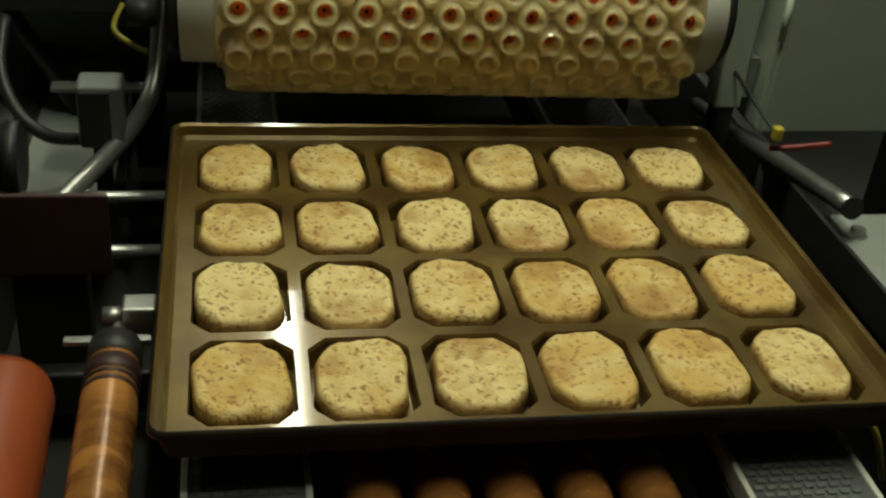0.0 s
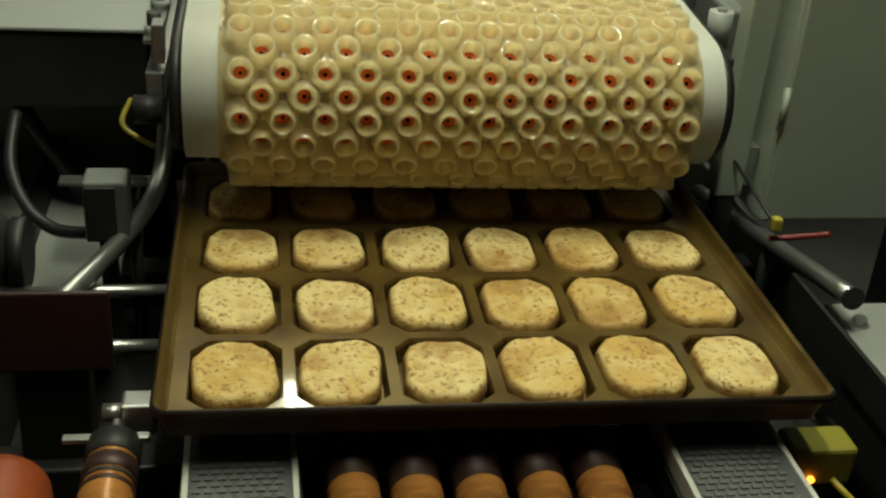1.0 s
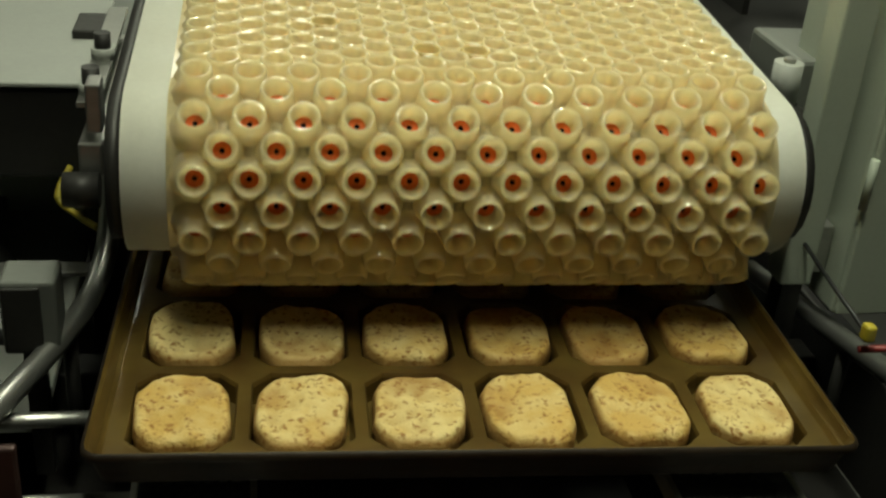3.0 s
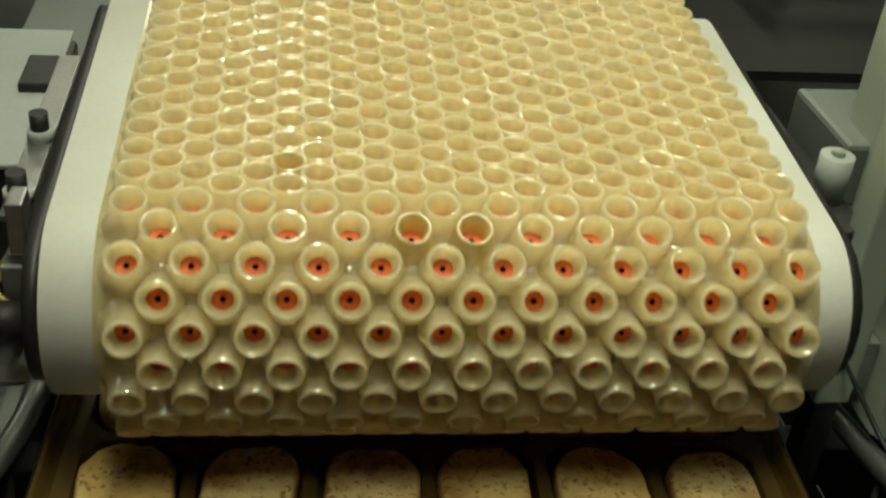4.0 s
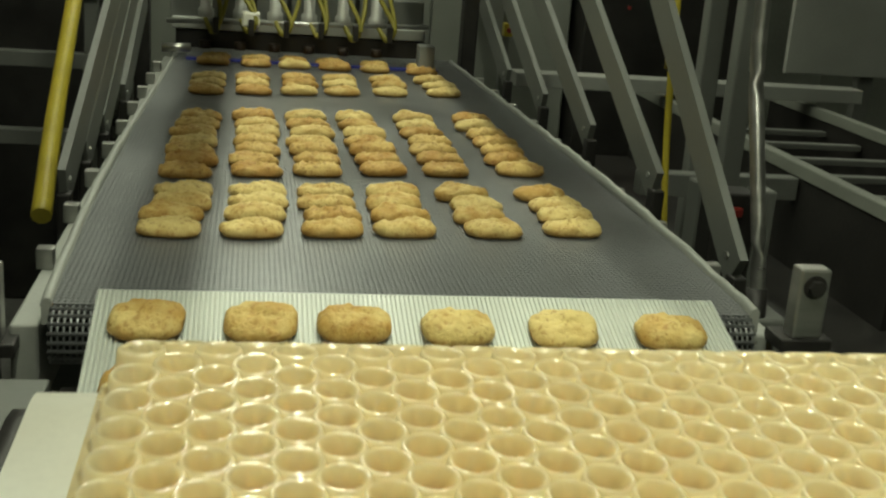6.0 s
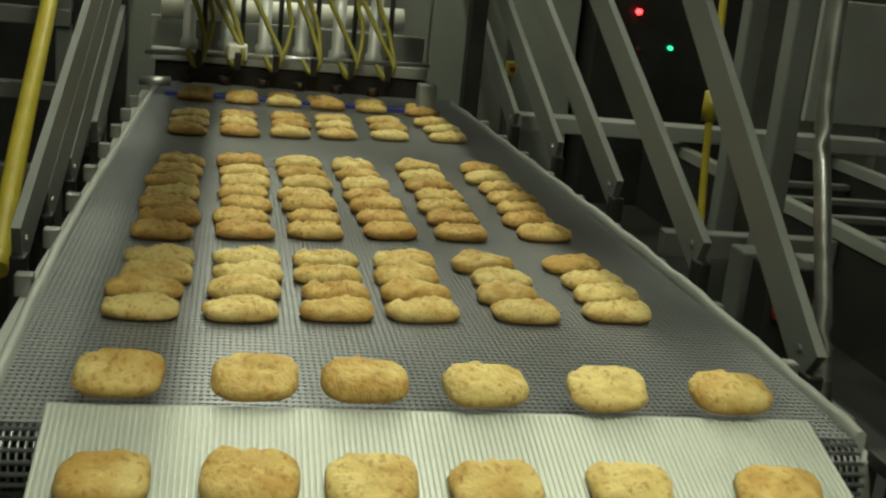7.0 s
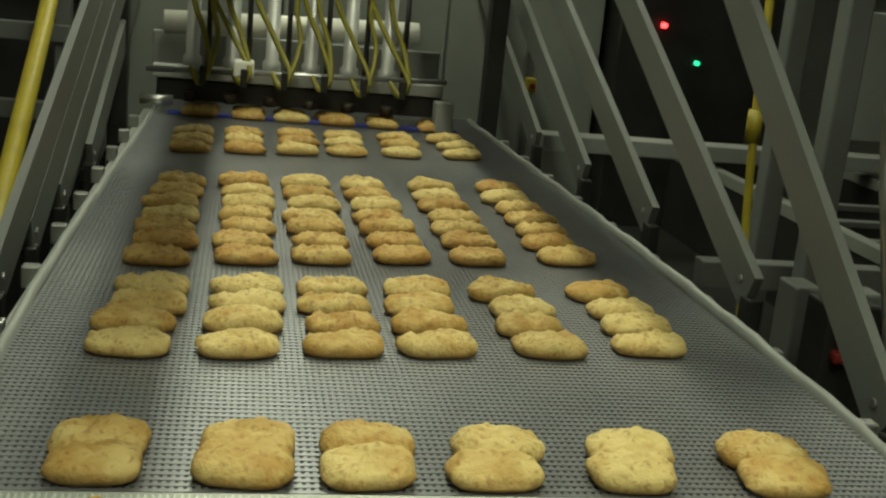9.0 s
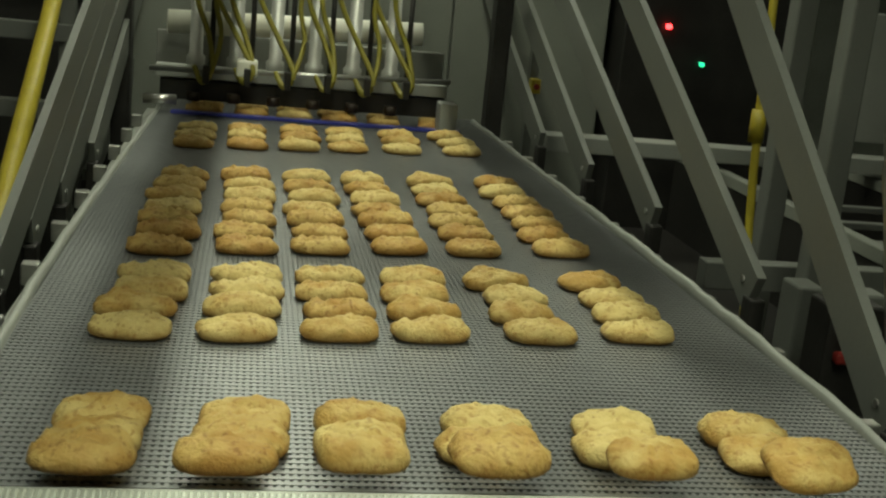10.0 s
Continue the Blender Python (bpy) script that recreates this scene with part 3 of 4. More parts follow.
drum_frame()


# ---------- pan and buns ----------
PX, PY, PW, PL = 0.105, 0.131, 0.337, 0.28


def baking_pan():
    bm = bmesh.new()
    hx, hy, cut, dep = 0.0455, 0.0585, 0.017, 0.022
    for i in range(6):
        for j in range(4):
            cx, cy = (i - 2.5) * PX, (j - 1.5) * PY
            oc = [(hx, -hy + cut), (hx, hy - cut), (hx - cut, hy), (-hx + cut, hy), (-hx, hy - cut), (-hx, -hy + cut), (-hx + cut, -hy), (hx - cut, -hy)]
            ex, ey = PX / 2, PY / 2
            pr = [(ex, oc[0][1]), (ex, oc[1][1]), (oc[2][0], ey), (oc[3][0], ey), (-ex, oc[4][1]), (-ex, oc[5][1]), (oc[6][0], -ey), (oc[7][0], -ey)]
            co = [(ex, ey), (-ex, ey), (-ex, -ey), (ex, -ey)]
            V = lambda p, z=0.0: bm.verts.new((cx + p[0], cy + p[1], z))
            lip = [V((p[0] * 1.02, p[1] * 1.015), 0.0) for p in oc]
            o = [V((p[0] * 0.99, p[1] * 0.99), -0.004) for p in oc]
            fl = [V((p[0] * 0.955, p[1] * 0.955), -dep) for p in oc]
            q, c4 = [V(p) for p in pr], [V(p) for p in co]
            for a in range(8):
                b = (a + 1) % 8
                bm.faces.new((lip[a], lip[b], o[b], o[a]))
                bm.faces.new((o[a], o[b], fl[b], fl[a]))
                if a % 2 == 0:
                    bm.faces.new((q[a], q[b], lip[b], lip[a]))
                else:
                    bm.faces.new((q[a], c4[a // 2], q[b], lip[b], lip[a]))
            bm.faces.new(fl)
    # border, raised wall and rolled rim
    def rect(x, y, z, r=0.0):
        pts = []
        for sx, sy, a0 in ((1, 1, 0), (-1, 1, 90), (-1, -1, 180), (1, -1, 270)):
            for k in range(4):
                a = radians(a0 + 30 * k)
                pts.append((sx * (x - r) + r * math.cos(a), sy * (y - r) + r * math.sin(a), z))
        return pts
    X0, Y0 = 3 * PX, 2 * PY
    ring_loft(bm, [rect(X0, Y0, 0.0, 0.0001), rect(PW - 0.012, PL - 0.010, 0.0, 0.008), rect(PW - 0.008, PL - 0.006, 0.004, 0.010), rect(PW - 0.003, PL - 0.003, 0.015, 0.012),
                   rect(PW, PL, 0.0175, 0.014)], cap0=False, cap1=False)
    rim = bmesh.new()
    ring_loft(rim, [rect(PW, PL, 0.0175, 0.014), rect(PW + 0.003, PL + 0.003, 0.0155, 0.015), rect(PW + 0.003, PL + 0.003, 0.010, 0.015), rect(PW - 0.002, PL - 0.002, 0.008, 0.013),
                   rect(PW - 0.010, PL - 0.010, -0.020, 0.01)], cap0=False, cap1=False)
    for f in bm.faces:
        f.smooth = False
    bmesh.ops.remove_doubles(bm, verts=bm.verts, dist=0.0003)
    ob = thing("baking_pan", "olive-brown steel baking pan with twenty-four octagonal pockets", "baking pan")
    part("tray", bm, PAN, ob)
    part("rim", rim, BURNT, ob, "burnt dark rolled rim and skirt")
    return ob


def bun_mesh(name, sx, sy, h, seed, material, n_exp=4.5, lift=0.0, chamfer=1.58, prof=None, rough=0.0016):
    """A loaf with flat underside, soft shoulders and an uneven dome."""
    rnd = random.Random(seed)
    bm = bmesh.new()
    seg = 28
    ph = [rnd.uniform(0, 6.28) for _ in range(6)]
    prof = prof or [(0.88, 0.0), (0.95, 0.06), (1.0, 0.25), (1.01, 0.55), (0.99, 0.74), (0.955, 0.89), (0.90, 0.965), (0.84, 0.985), (0.77, 0.955), (0.68, 0.95), (0.52, 0.985), (0.34, 1.0), (0.16, 1.005)]
    rings = []
    for r, z in prof:
        ring = []
        for k in range(seg):
            a = 2 * math.pi * k / seg
            c, s = math.cos(a), math.sin(a)
            d = (abs(c) ** n_exp + abs(s) ** n_exp) ** (-1 / n_exp)
            d = min(d, chamfer / (abs(c) + abs(s)))
            wob = 1 + 0.022 * math.sin(2 * a + ph[0]) + 0.016 * math.sin(3 * a + ph[1]) + 0.012 * math.sin(5 * a + ph[2])
            zz = h * z * (1 + 0.07 * math.sin(a + ph[3]) * (z > 0.3) + 0.05 * math.sin(2 * a + ph[4]) * (z > 0.5))
            zz += rough * noise.noise(Vector((r * c * 4 + seed * 3.7, r * s * 4, z))) * (z > 0.3)
            ring.append((sx / 2 * r * d * wob * c, sy / 2 * r * d * wob * s, zz + lift))
        rings.append(ring)
    rows = ring_loft(bm, rings, cap0=True, cap1=False)
    top = bm.verts.new((0, 0, h * 1.02 + lift))
    for k in range(seg):
        bm.faces.new((rows[-1][k], rows[-1][(k + 1) % seg], top)).smooth = True
    me = bpy.data.meshes.new(name)
    bm.normal_update()
    bm.to_mesh(me)
    bm.free()
    me.materials.append(material)
    return me


PAN_Z = 0.915
pan = baking_pan()
rnd = random.Random(5)
pan_meshes = [bun_mesh("bun", 0.083 + rnd.uniform(-.002, .003), 0.108 + rnd.uniform(-.003, .003), 0.0268 + rnd.uniform(-.0015, .002), 11 + i, BUN, 4.4, 0.0, 1.555, rough=0.0034) for i in range(9)]
PAN_BUNS = []
for j in range(4):
    for i in range(6):
        b = new("bun", pan_meshes[rnd.randrange(9)])
        tagged(b, "pale golden bun with brown flecks in a pan pocket", "bun", "buns in the pan")
        PAN_BUNS.append((b, (i - 2.5) * PX + rnd.uniform(-.002, .002), (j - 1.5) * PY + rnd.uniform(-.002, .002), rnd.choice((0, 180)) + rnd.uniform(-4, 4)))

# ---------- white transfer belt ----------
W_END, W_START = Vector((1.205, 1.108)), Vector((0.80, 0.985))


def transfer_belt():
    t = thing("transfer_conveyor", "white ribbed transfer belt rising to the wire belt", "conveyor")
    a, b = W_START, W_END
    d = (b - a).normalized()
    n = Vector((-d.y, d.x))
    r = 0.010
    ring = []
    for k in range(9):
        th = math.pi / 2 - math.pi * k / 8
        ring.append(b - n * r + (d * math.cos(th) + n * math.sin(th)) * r)
    for k in range(9):
        th = -math.pi / 2 - math.pi * k / 8
        ring.append(a - n * r + (d * math.cos(th) + n * math.sin(th)) * r)
    bm = bmesh.new()
    ring_loft(bm, [[(xx, p.x, p.y) for p in ring] for xx in (-0.325, 0.325)])
    part("belt", bm, RIBBED, t)
    bm = bmesh.new()
    x = -0.324
    while x < 0.322:
        pts = [a + n * 0.0003, b + n * 0.0003]
        for (y0, z0), (y1, z1) in ((pts[0], pts[1]),):
            vs = [bm.verts.new(p) for p in ((x, y0, z0), (x + 0.0030, y0, z0), (x + 0.0030, y1, z1), (x, y1, z1))]
            hi = [bm.verts.new((v.co.x + (0.0008 if q in (0, 3) else -0.0008), v.co.y + n.x * 0.0018, v.co.z + n.y * 0.0018)) for q, v in enumerate(vs)]
            bm.faces.new(hi)
            for q in range(4):
                bm.faces.new((vs[q], vs[(q + 1) % 4], hi[(q + 1) % 4], hi[q]))
        x += 0.0048
    tagged(part("ribs", bm, RIBBED, t, "fine white lengthwise ribs"), kind="stuff")
    for sx in (-1, 1):
        bm = newbox((sx * 0.345 - 0.012, 0.80, 0.95), (sx * 0.345 + 0.012, 1.17, 1.02), 0.003)
        part("side_rail", bm, DARK, t)
        part("cover_plate", newbox((min(sx * 0.36, sx * 0.46), 0.82, 1.035), (max(sx * 0.36, sx * 0.46), 1.13, 1.045), 0.002), GREY, t, "flat grey cover plate")
    for xx in (-0.40, 0.40):
        part("leg", newbox((xx - 0.02, 1.0, 0.0), (xx + 0.02, 1.04, 1.035), 0.003), DARK, t)
    return t


transfer_belt()

# ---------- wire mesh conveyor ----------
BELT_Z, BY0, BY1 = 1.095, 1.205, 3.25


EDGE = ((1.19, 0.375), (1.36, 0.383), (1.52, 0.389), (1.70, 0.394), (2.0, 0.394), (2.42, 0.386), (3.04, 0.374), (3.26, 0.370))


def edge_x(sx, y):
    """Half width of the belt at y; its edge strips bulge a little."""
    x = float(np.interp(y, [e[0] for e in EDGE], [e[1] for e in EDGE]))
    return sx * (x if sx > 0 else x - 0.007 * (x - 0.37) / 0.024)


def wire_belt():
    t = thing("wire_belt_conveyor", "long grey wire-mesh conveyor belt with pale edge strips", "conveyor")
    part("bed", newbox((-0.376, 1.24, 1.02), (0.376, 3.3, BELT_Z - 0.0046)), GREY, t)
    bm = bmesh.new()
    dx, dy = 0.0060, 0.0090
    y0, y1 = BY0, BY1 + 0.05
    x = -0.378
    while x <= 0.378:
        w = 0.0033
        box(bm, (x - w / 2, y0, BELT_Z - 0.004), (x + w / 2, y1, BELT_Z - 0.0005))
        x += dx
    y = y0
    while y <= y1:
        box(bm, (-0.38, y - 0.0025, BELT_Z - 0.0032), (0.38, y + 0.0025, BELT_Z))
        y += dy
    run = part("mesh_run", bm, MESHSTEEL, t, "grey woven wire mesh")
    tagged(run, kind="stuff")
    # the turn of the mesh round the near roller
    bm = bmesh.new()
    R = 0.03
    for k in range(9):
        th = radians(90 + 18 * k)
        c = Vector((0, 1.205 + R * math.cos(th), BELT_Z - 0.002 - R + R * math.sin(th)))
        tube(bm, [(-0.37, c.y, c.z), (0.37, c.y, c.z)], 0.0022, 6)
    for i in range(123):
        xx = -0.366 + dx * i
        tube(bm, [(xx, 1.205 + R * math.cos(radians(a)), BELT_Z - 0.002 - R + R * math.sin(radians(a))) for a in range(90, 271, 30)], 0.0016, 5)
    tagged(part("mesh_turn", bm, MESHSTEEL, t, "grey wire mesh turning round its roller"), kind="stuff")
    part("near_roller", newtube([(-0.37, 1.205, BELT_Z - 0.033), (0.37, 1.205, BELT_Z - 0.033)], 0.025, 20), BLACK, t)
    for sx in (-1, 1):
        bm = bmesh.new()
        ring_loft(bm, [[(edge_x(sx, y) + dx_, y, BELT_Z + dz + 0.0012 * math.sin(y * 31 + sx) + 0.0008 * math.sin(y * 83)) for dx_, dz in ((-0.005, -0.02), (0.005, -0.02), (0.005, 0.005), (0.002, 0.008), (-0.002, 0.008), (-0.005, 0.005))] for y in np.linspace(1.20, 3.25, 60)])
        part("edge_strip", bm, PALEGREY, t, "pale worn plastic edge strip")
        part("side_channel", newbox((sx * 0.40 - 0.014, 1.22, BELT_Z - 0.13), (sx * 0.40 + 0.014, 3.3, BELT_Z - 0.03), 0.003), PALEGREY, t)
        for yy in (1.5, 2.4, 3.1):
            part("leg", newbox((sx * 0.40 - 0.025, yy, 0.0), (sx * 0.40 + 0.025, yy + 0.05, BELT_Z - 0.13), 0.003), GREY, t)
        for i in range(9):
            yy = 1.40 + 0.2 * i
            part("clip", newbox((sx * 0.409 - 0.010, yy, BELT_Z - 0.03), (sx * 0.409 + 0.010, yy + 0.018, BELT_Z - 0.004), 0.002), STEEL, t)
    return t


wire_belt()


def belt_clamp(x, y, z, s):
    t = thing("belt_clamp", "steel clamp with a bolt at the belt edge", "clamp", pose(x, y, z), "clamps at the belt edge")
    part("block", newbox((-0.018, -0.012, -0.06), (0.018, 0.012, 0.02), 0.003), STEEL, t)
    part("bolt", hexbolt(bmesh.new(), (0, -0.012, 0.0), (0, -1, 0), 0.009, 0.008), DARK, t)
    part("foot", newbox((-0.03, -0.015, -0.075), (0.03, 0.03, -0.06), 0.002), DARK, t)
    part("stem", newbox((-0.01, 0.0, -0.6), (0.01, 0.02, -0.075)), DARK, t)
    return t


belt_clamp(0.431, 1.195, 1.135, 1)
belt_clamp(-0.434, 1.205, 1.115, -1)

# buns already on the wire belt
LOAF = [(0.80, 0.0), (0.93, 0.08), (1.0, 0.25), (0.99, 0.45), (0.93, 0.63), (0.83, 0.77), (0.68, 0.88), (0.5, 0.95), (0.3, 0.99), (0.12, 1.0)]
belt_meshes = [bun_mesh("bun", 0.077 + rnd.uniform(-.004, .004), 0.047 + rnd.uniform(-.004, .004), 0.020 + rnd.uniform(-.003, .002), 40 + i, BAKED, 3.8, 0.0, 1.60, LOAF, 0.0065) for i in range(10)]
brown_meshes = [bun_mesh("bun", 0.077 + rnd.uniform(-.004, .004), 0.047 + rnd.uniform(-.004, .004), 0.020 + rnd.uniform(-.003, .002), 60 + i, BROWNED, 3.8, 0.0, 1.60, LOAF, 0.0075) for i in range(8)]
BELT_BUNS, ARRIVING = [], []


LANES = (-0.270, -0.170, -0.074, 0.024, 0.134, 0.254)


def belt_row(y, slope, dark=0.0):
    for i in range(6):
        x = LANES[i] + rnd.uniform(-.006, .006)
        brown = rnd.random() < dark
        b = new("bun", brown_meshes[rnd.randrange(8)] if brown else belt_meshes[rnd.randrange(10)])
        tagged(b, "well-browned bun lying on the wire belt" if brown else "golden baked bun lying on the wire belt", "bun", "buns on the wire belt")
        BELT_BUNS.append((b, x, y + 0.0235 + slope * x + rnd.uniform(-.004, .004), rnd.uniform(-6, 6) + 57 * slope * 0.5, rnd.uniform(-7, 3)))


for y0, slope, rows in ((1.573, 0.09, ((0, 0.05), (0.062, 0.05), (0.124, 0.05), (0.188, 0.1))),
                        (1.908, 0.18, ((0, 0.75), (0.072, 0.85), (0.145, 0.8), (0.215, 0.5), (0.29, 0.1), (0.365, 0.1), (0.445, 0.1))),
                        (2.675, 0.22, ((0, 0.1), (0.09, 0.3), (0.18, 0.6))), (3.06, 0.0, ((0, 0.8), (0.08, 0.9)))):
    for dy_, brown in rows:
        belt_row(y0 + dy_ - 0.012, slope, brown)
fresh_meshes = [bun_mesh("bun", 0.070 + rnd.uniform(-.003, .003), 0.052 + rnd.uniform(-.003, .004), 0.020 + rnd.uniform(-.002, .003), 90 + i, BROWNED if i in (2, 6) else BAKED, 3.6, 0.0, 1.60, LOAF, 0.006) for i in range(9)]
LATE = (-0.05, -0.04, 0.0, 0.03, 0.02, 0.10)
for T in (7.2, 8.65, 9.97, 11.3):
    for i in range(6):
        b = new("bun", fresh_meshes[rnd.randrange(9)])
        tagged(b, "golden baked bun passing from the white belt to the wire belt", "bun", "buns leaving the white belt")
        ARRIVING.append((b, T + LATE[i] + rnd.uniform(-.03, .03), LANES[i] + rnd.uniform(-.007, .007), rnd.uniform(-6, 6)))


# ---------- stays, cables, far machine, background ----------
def leaning_stay(p, q, w, t_, label="grey flat-bar stay leaning beside the wire belt"):
    t = thing("leaning_stay", label, "stay", group="stays beside the belt")
    part("flat_bar", bar(bmesh.new(), p, q, w, t_), GREY, t)
    d = (Vector(q) - Vector(p)).normalized()
    bm = bmesh.new()
    hexbolt(bm, Vector(p) + d * 0.03 - Vector((0.004 * (1 if p[0] > 0 else -1), 0, 0)), (-1 if p[0] > 0 else 1, 0, 0), 0.005, 0.004)
    part("bolt", bm, STEEL, t)
    part("bracket", newbox((p[0] - 0.008, p[1] - 0.012, BELT_Z - 0.14), (p[0] + 0.012, p[1] + 0.018, p[2] - 0.004), 0.003), DARK, t)
    return t


for (ya, za), (yt, zt) in (((1.463, 1.061), (1.975, 1.457)), ((1.803, 1.097), (2.449, 1.437)), ((2.188, 1.101), (2.90, 1.417)), ((2.567, 1.099), (3.279, 1.40)), ((2.95, 1.099), (3.665, 1.383))):
    k = 0.5 / (zt - za)
    leaning_stay((0.47, ya, za), (0.47, ya + (yt - ya) * k, za + 0.5), 0.058, 0.012)
for yb in (1.80, 2.02, 2.26, 2.62):
    leaning_stay((-0.45, yb, 1.06), (-0.45, yb + 1.6, 1.06 + 0.56), 0.070, 0.012)

for p, q in (((-0.505, 2.62, 0.975), (-0.505, 4.05, 1.28)), ((-0.505, 2.95, 0.94), (-0.505, 4.75, 1.25))):
    leaning_stay(p, q, 0.075, 0.012, "grey flat-bar stay beside the far end of the wire belt")


def shade_rail(x0, x1, out):
    """Unseen lengthwise rail above the belt, added on the arms to shade outer lanes."""
    t = thing("shade_rail", "long unseen grey rail added over the belt for shade", "rail", group="rails over the belt")
    part("rail", newbox((x0, 1.25, 1.59), (x1, 3.35, 1.63), 0.004), GREY, t)
    for yy in (1.75, 2.45, 3.15):
        part("bracket", newbox((min(out, x0), yy, 1.632), (max(out, x1), yy + 0.04, 1.642), 0.002), GREY, t)
    return t


shade_rail(0.165, 0.235, 0.47)
shade_rail(-0.250, -0.185, -0.45)


def far_machine():
    t = thing("gripper_head", "pneumatic gripper head with cylinders and yellow hoses above the belt end", "machine")
    part("front_rail", newtube([(-0.40, 3.04, 1.122), (-0.33, 3.04, 1.125)], 0.011, 12), STEEL, t)
    part("lower_bar", newbox((-0.37, 3.09, 1.12), (0.27, 3.13, 1.165), 0.003), DARK, t)
    part("upper_rail", newtube([(-0.39, 3.05, 1.188), (0.27, 3.05, 1.208)], 0.006, 10), STEEL, t)
    part("upper_plate", newbox((-0.38, 3.08, 1.168), (0.27, 3.12, 1.196), 0.003), PALEGREY, t)
    part("gearbox", newbox((-0.205, 3.03, 1.185), (-0.160, 3.08, 1.222), 0.005), WHITEBELT, t, "bright metal gearbox")
    part("white_roller", newtube([(-0.37, 3.28, 1.275), (0.23, 3.28, 1.295)], 0.028, 18), WHITEBELT, t, "white roller behind the cylinders")
    part("back_plate", newbox((-0.40, 3.34, 1.16), (0.30, 3.36, 1.25), 0.003), PALEGREY, t)
    for i in range(6):
        x = -0.296 + 0.0875 * i
        part("cylinder", newtube([(x, 3.12, 1.19), (x, 3.12, 1.215), (x, 3.12, 1.22), (x, 3.12, 1.44)], [0.021, 0.021, 0.015, 0.015], 14), PALESTEEL, t)
        part("rod", newtube([(x + 0.035, 3.10, 1.19), (x + 0.035, 3.10, 1.44)], 0.006, 8), DARK, t)
        part("clevis", newbox((x + 0.02, 3.02, 1.165), (x + 0.035, 3.05, 1.205), 0.003), DARK, t)
        part("sucker", newtube([(x, 3.07, 1.122), (x, 3.07, 1.142)], 0.015, 14), BURNT, t)
        r2 = random.Random(70 + i)
        for h in range(2):
            s = r2.uniform(-0.05, 0.05)
            part("hose", newtube(smooth_path([(x, 3.05, 1.20), (x + 0.02, 3.03, 1.165 + 0.012 * r2.random()), (x + 0.04, 3.03, 1.20), (x + 0.03 + s * 0.6, 3.06, 1.27), (x + s, 3.08, 1.36), (x + s * 2, 3.10, 1.5)]), 0.006, 6), HOSE, t, "olive yellow air hose")
    for sx in (-0.46, 0.40):
        part("upright", newbox((sx - 0.02, 3.145, 0.0), (sx + 0.02, 3.20, 1.48), 0.004), DARK, t)
    part("top_beam", newbox((-0.49, 3.10, 1.44), (0.43, 3.14, 1.48), 0.004), GREY, t)
    part("blue_guide", newbox((-0.34, 3.02, BELT_Z + 0.002), (0.30, 3.045, BELT_Z + 0.008)), BLUE, t, "blue plastic guide strip")
    part("end_block", newbox((0.245, 3.0, 1.10), (0.285, 3.06, 1.165), 0.003), PALEGREY, t)
    return t


far_machine()


def partition():
    t = thing("partition_panel", "plain dark grey sheet-metal partition behind the gripper head", "partition")
    for x0, x1 in ((-0.56, -0.085), (-0.08, 0.395), (0.40, 0.865)):
        part("panel", newbox((x0, 3.84, 0.0), (x1, 3.865, 1.60), 0.004), MIDGREY, t)
    part("top_rail", newbox((-0.57, 3.83, 1.60), (0.875, 3.875, 1.64), 0.004), GREY, t)
    return t


partition()


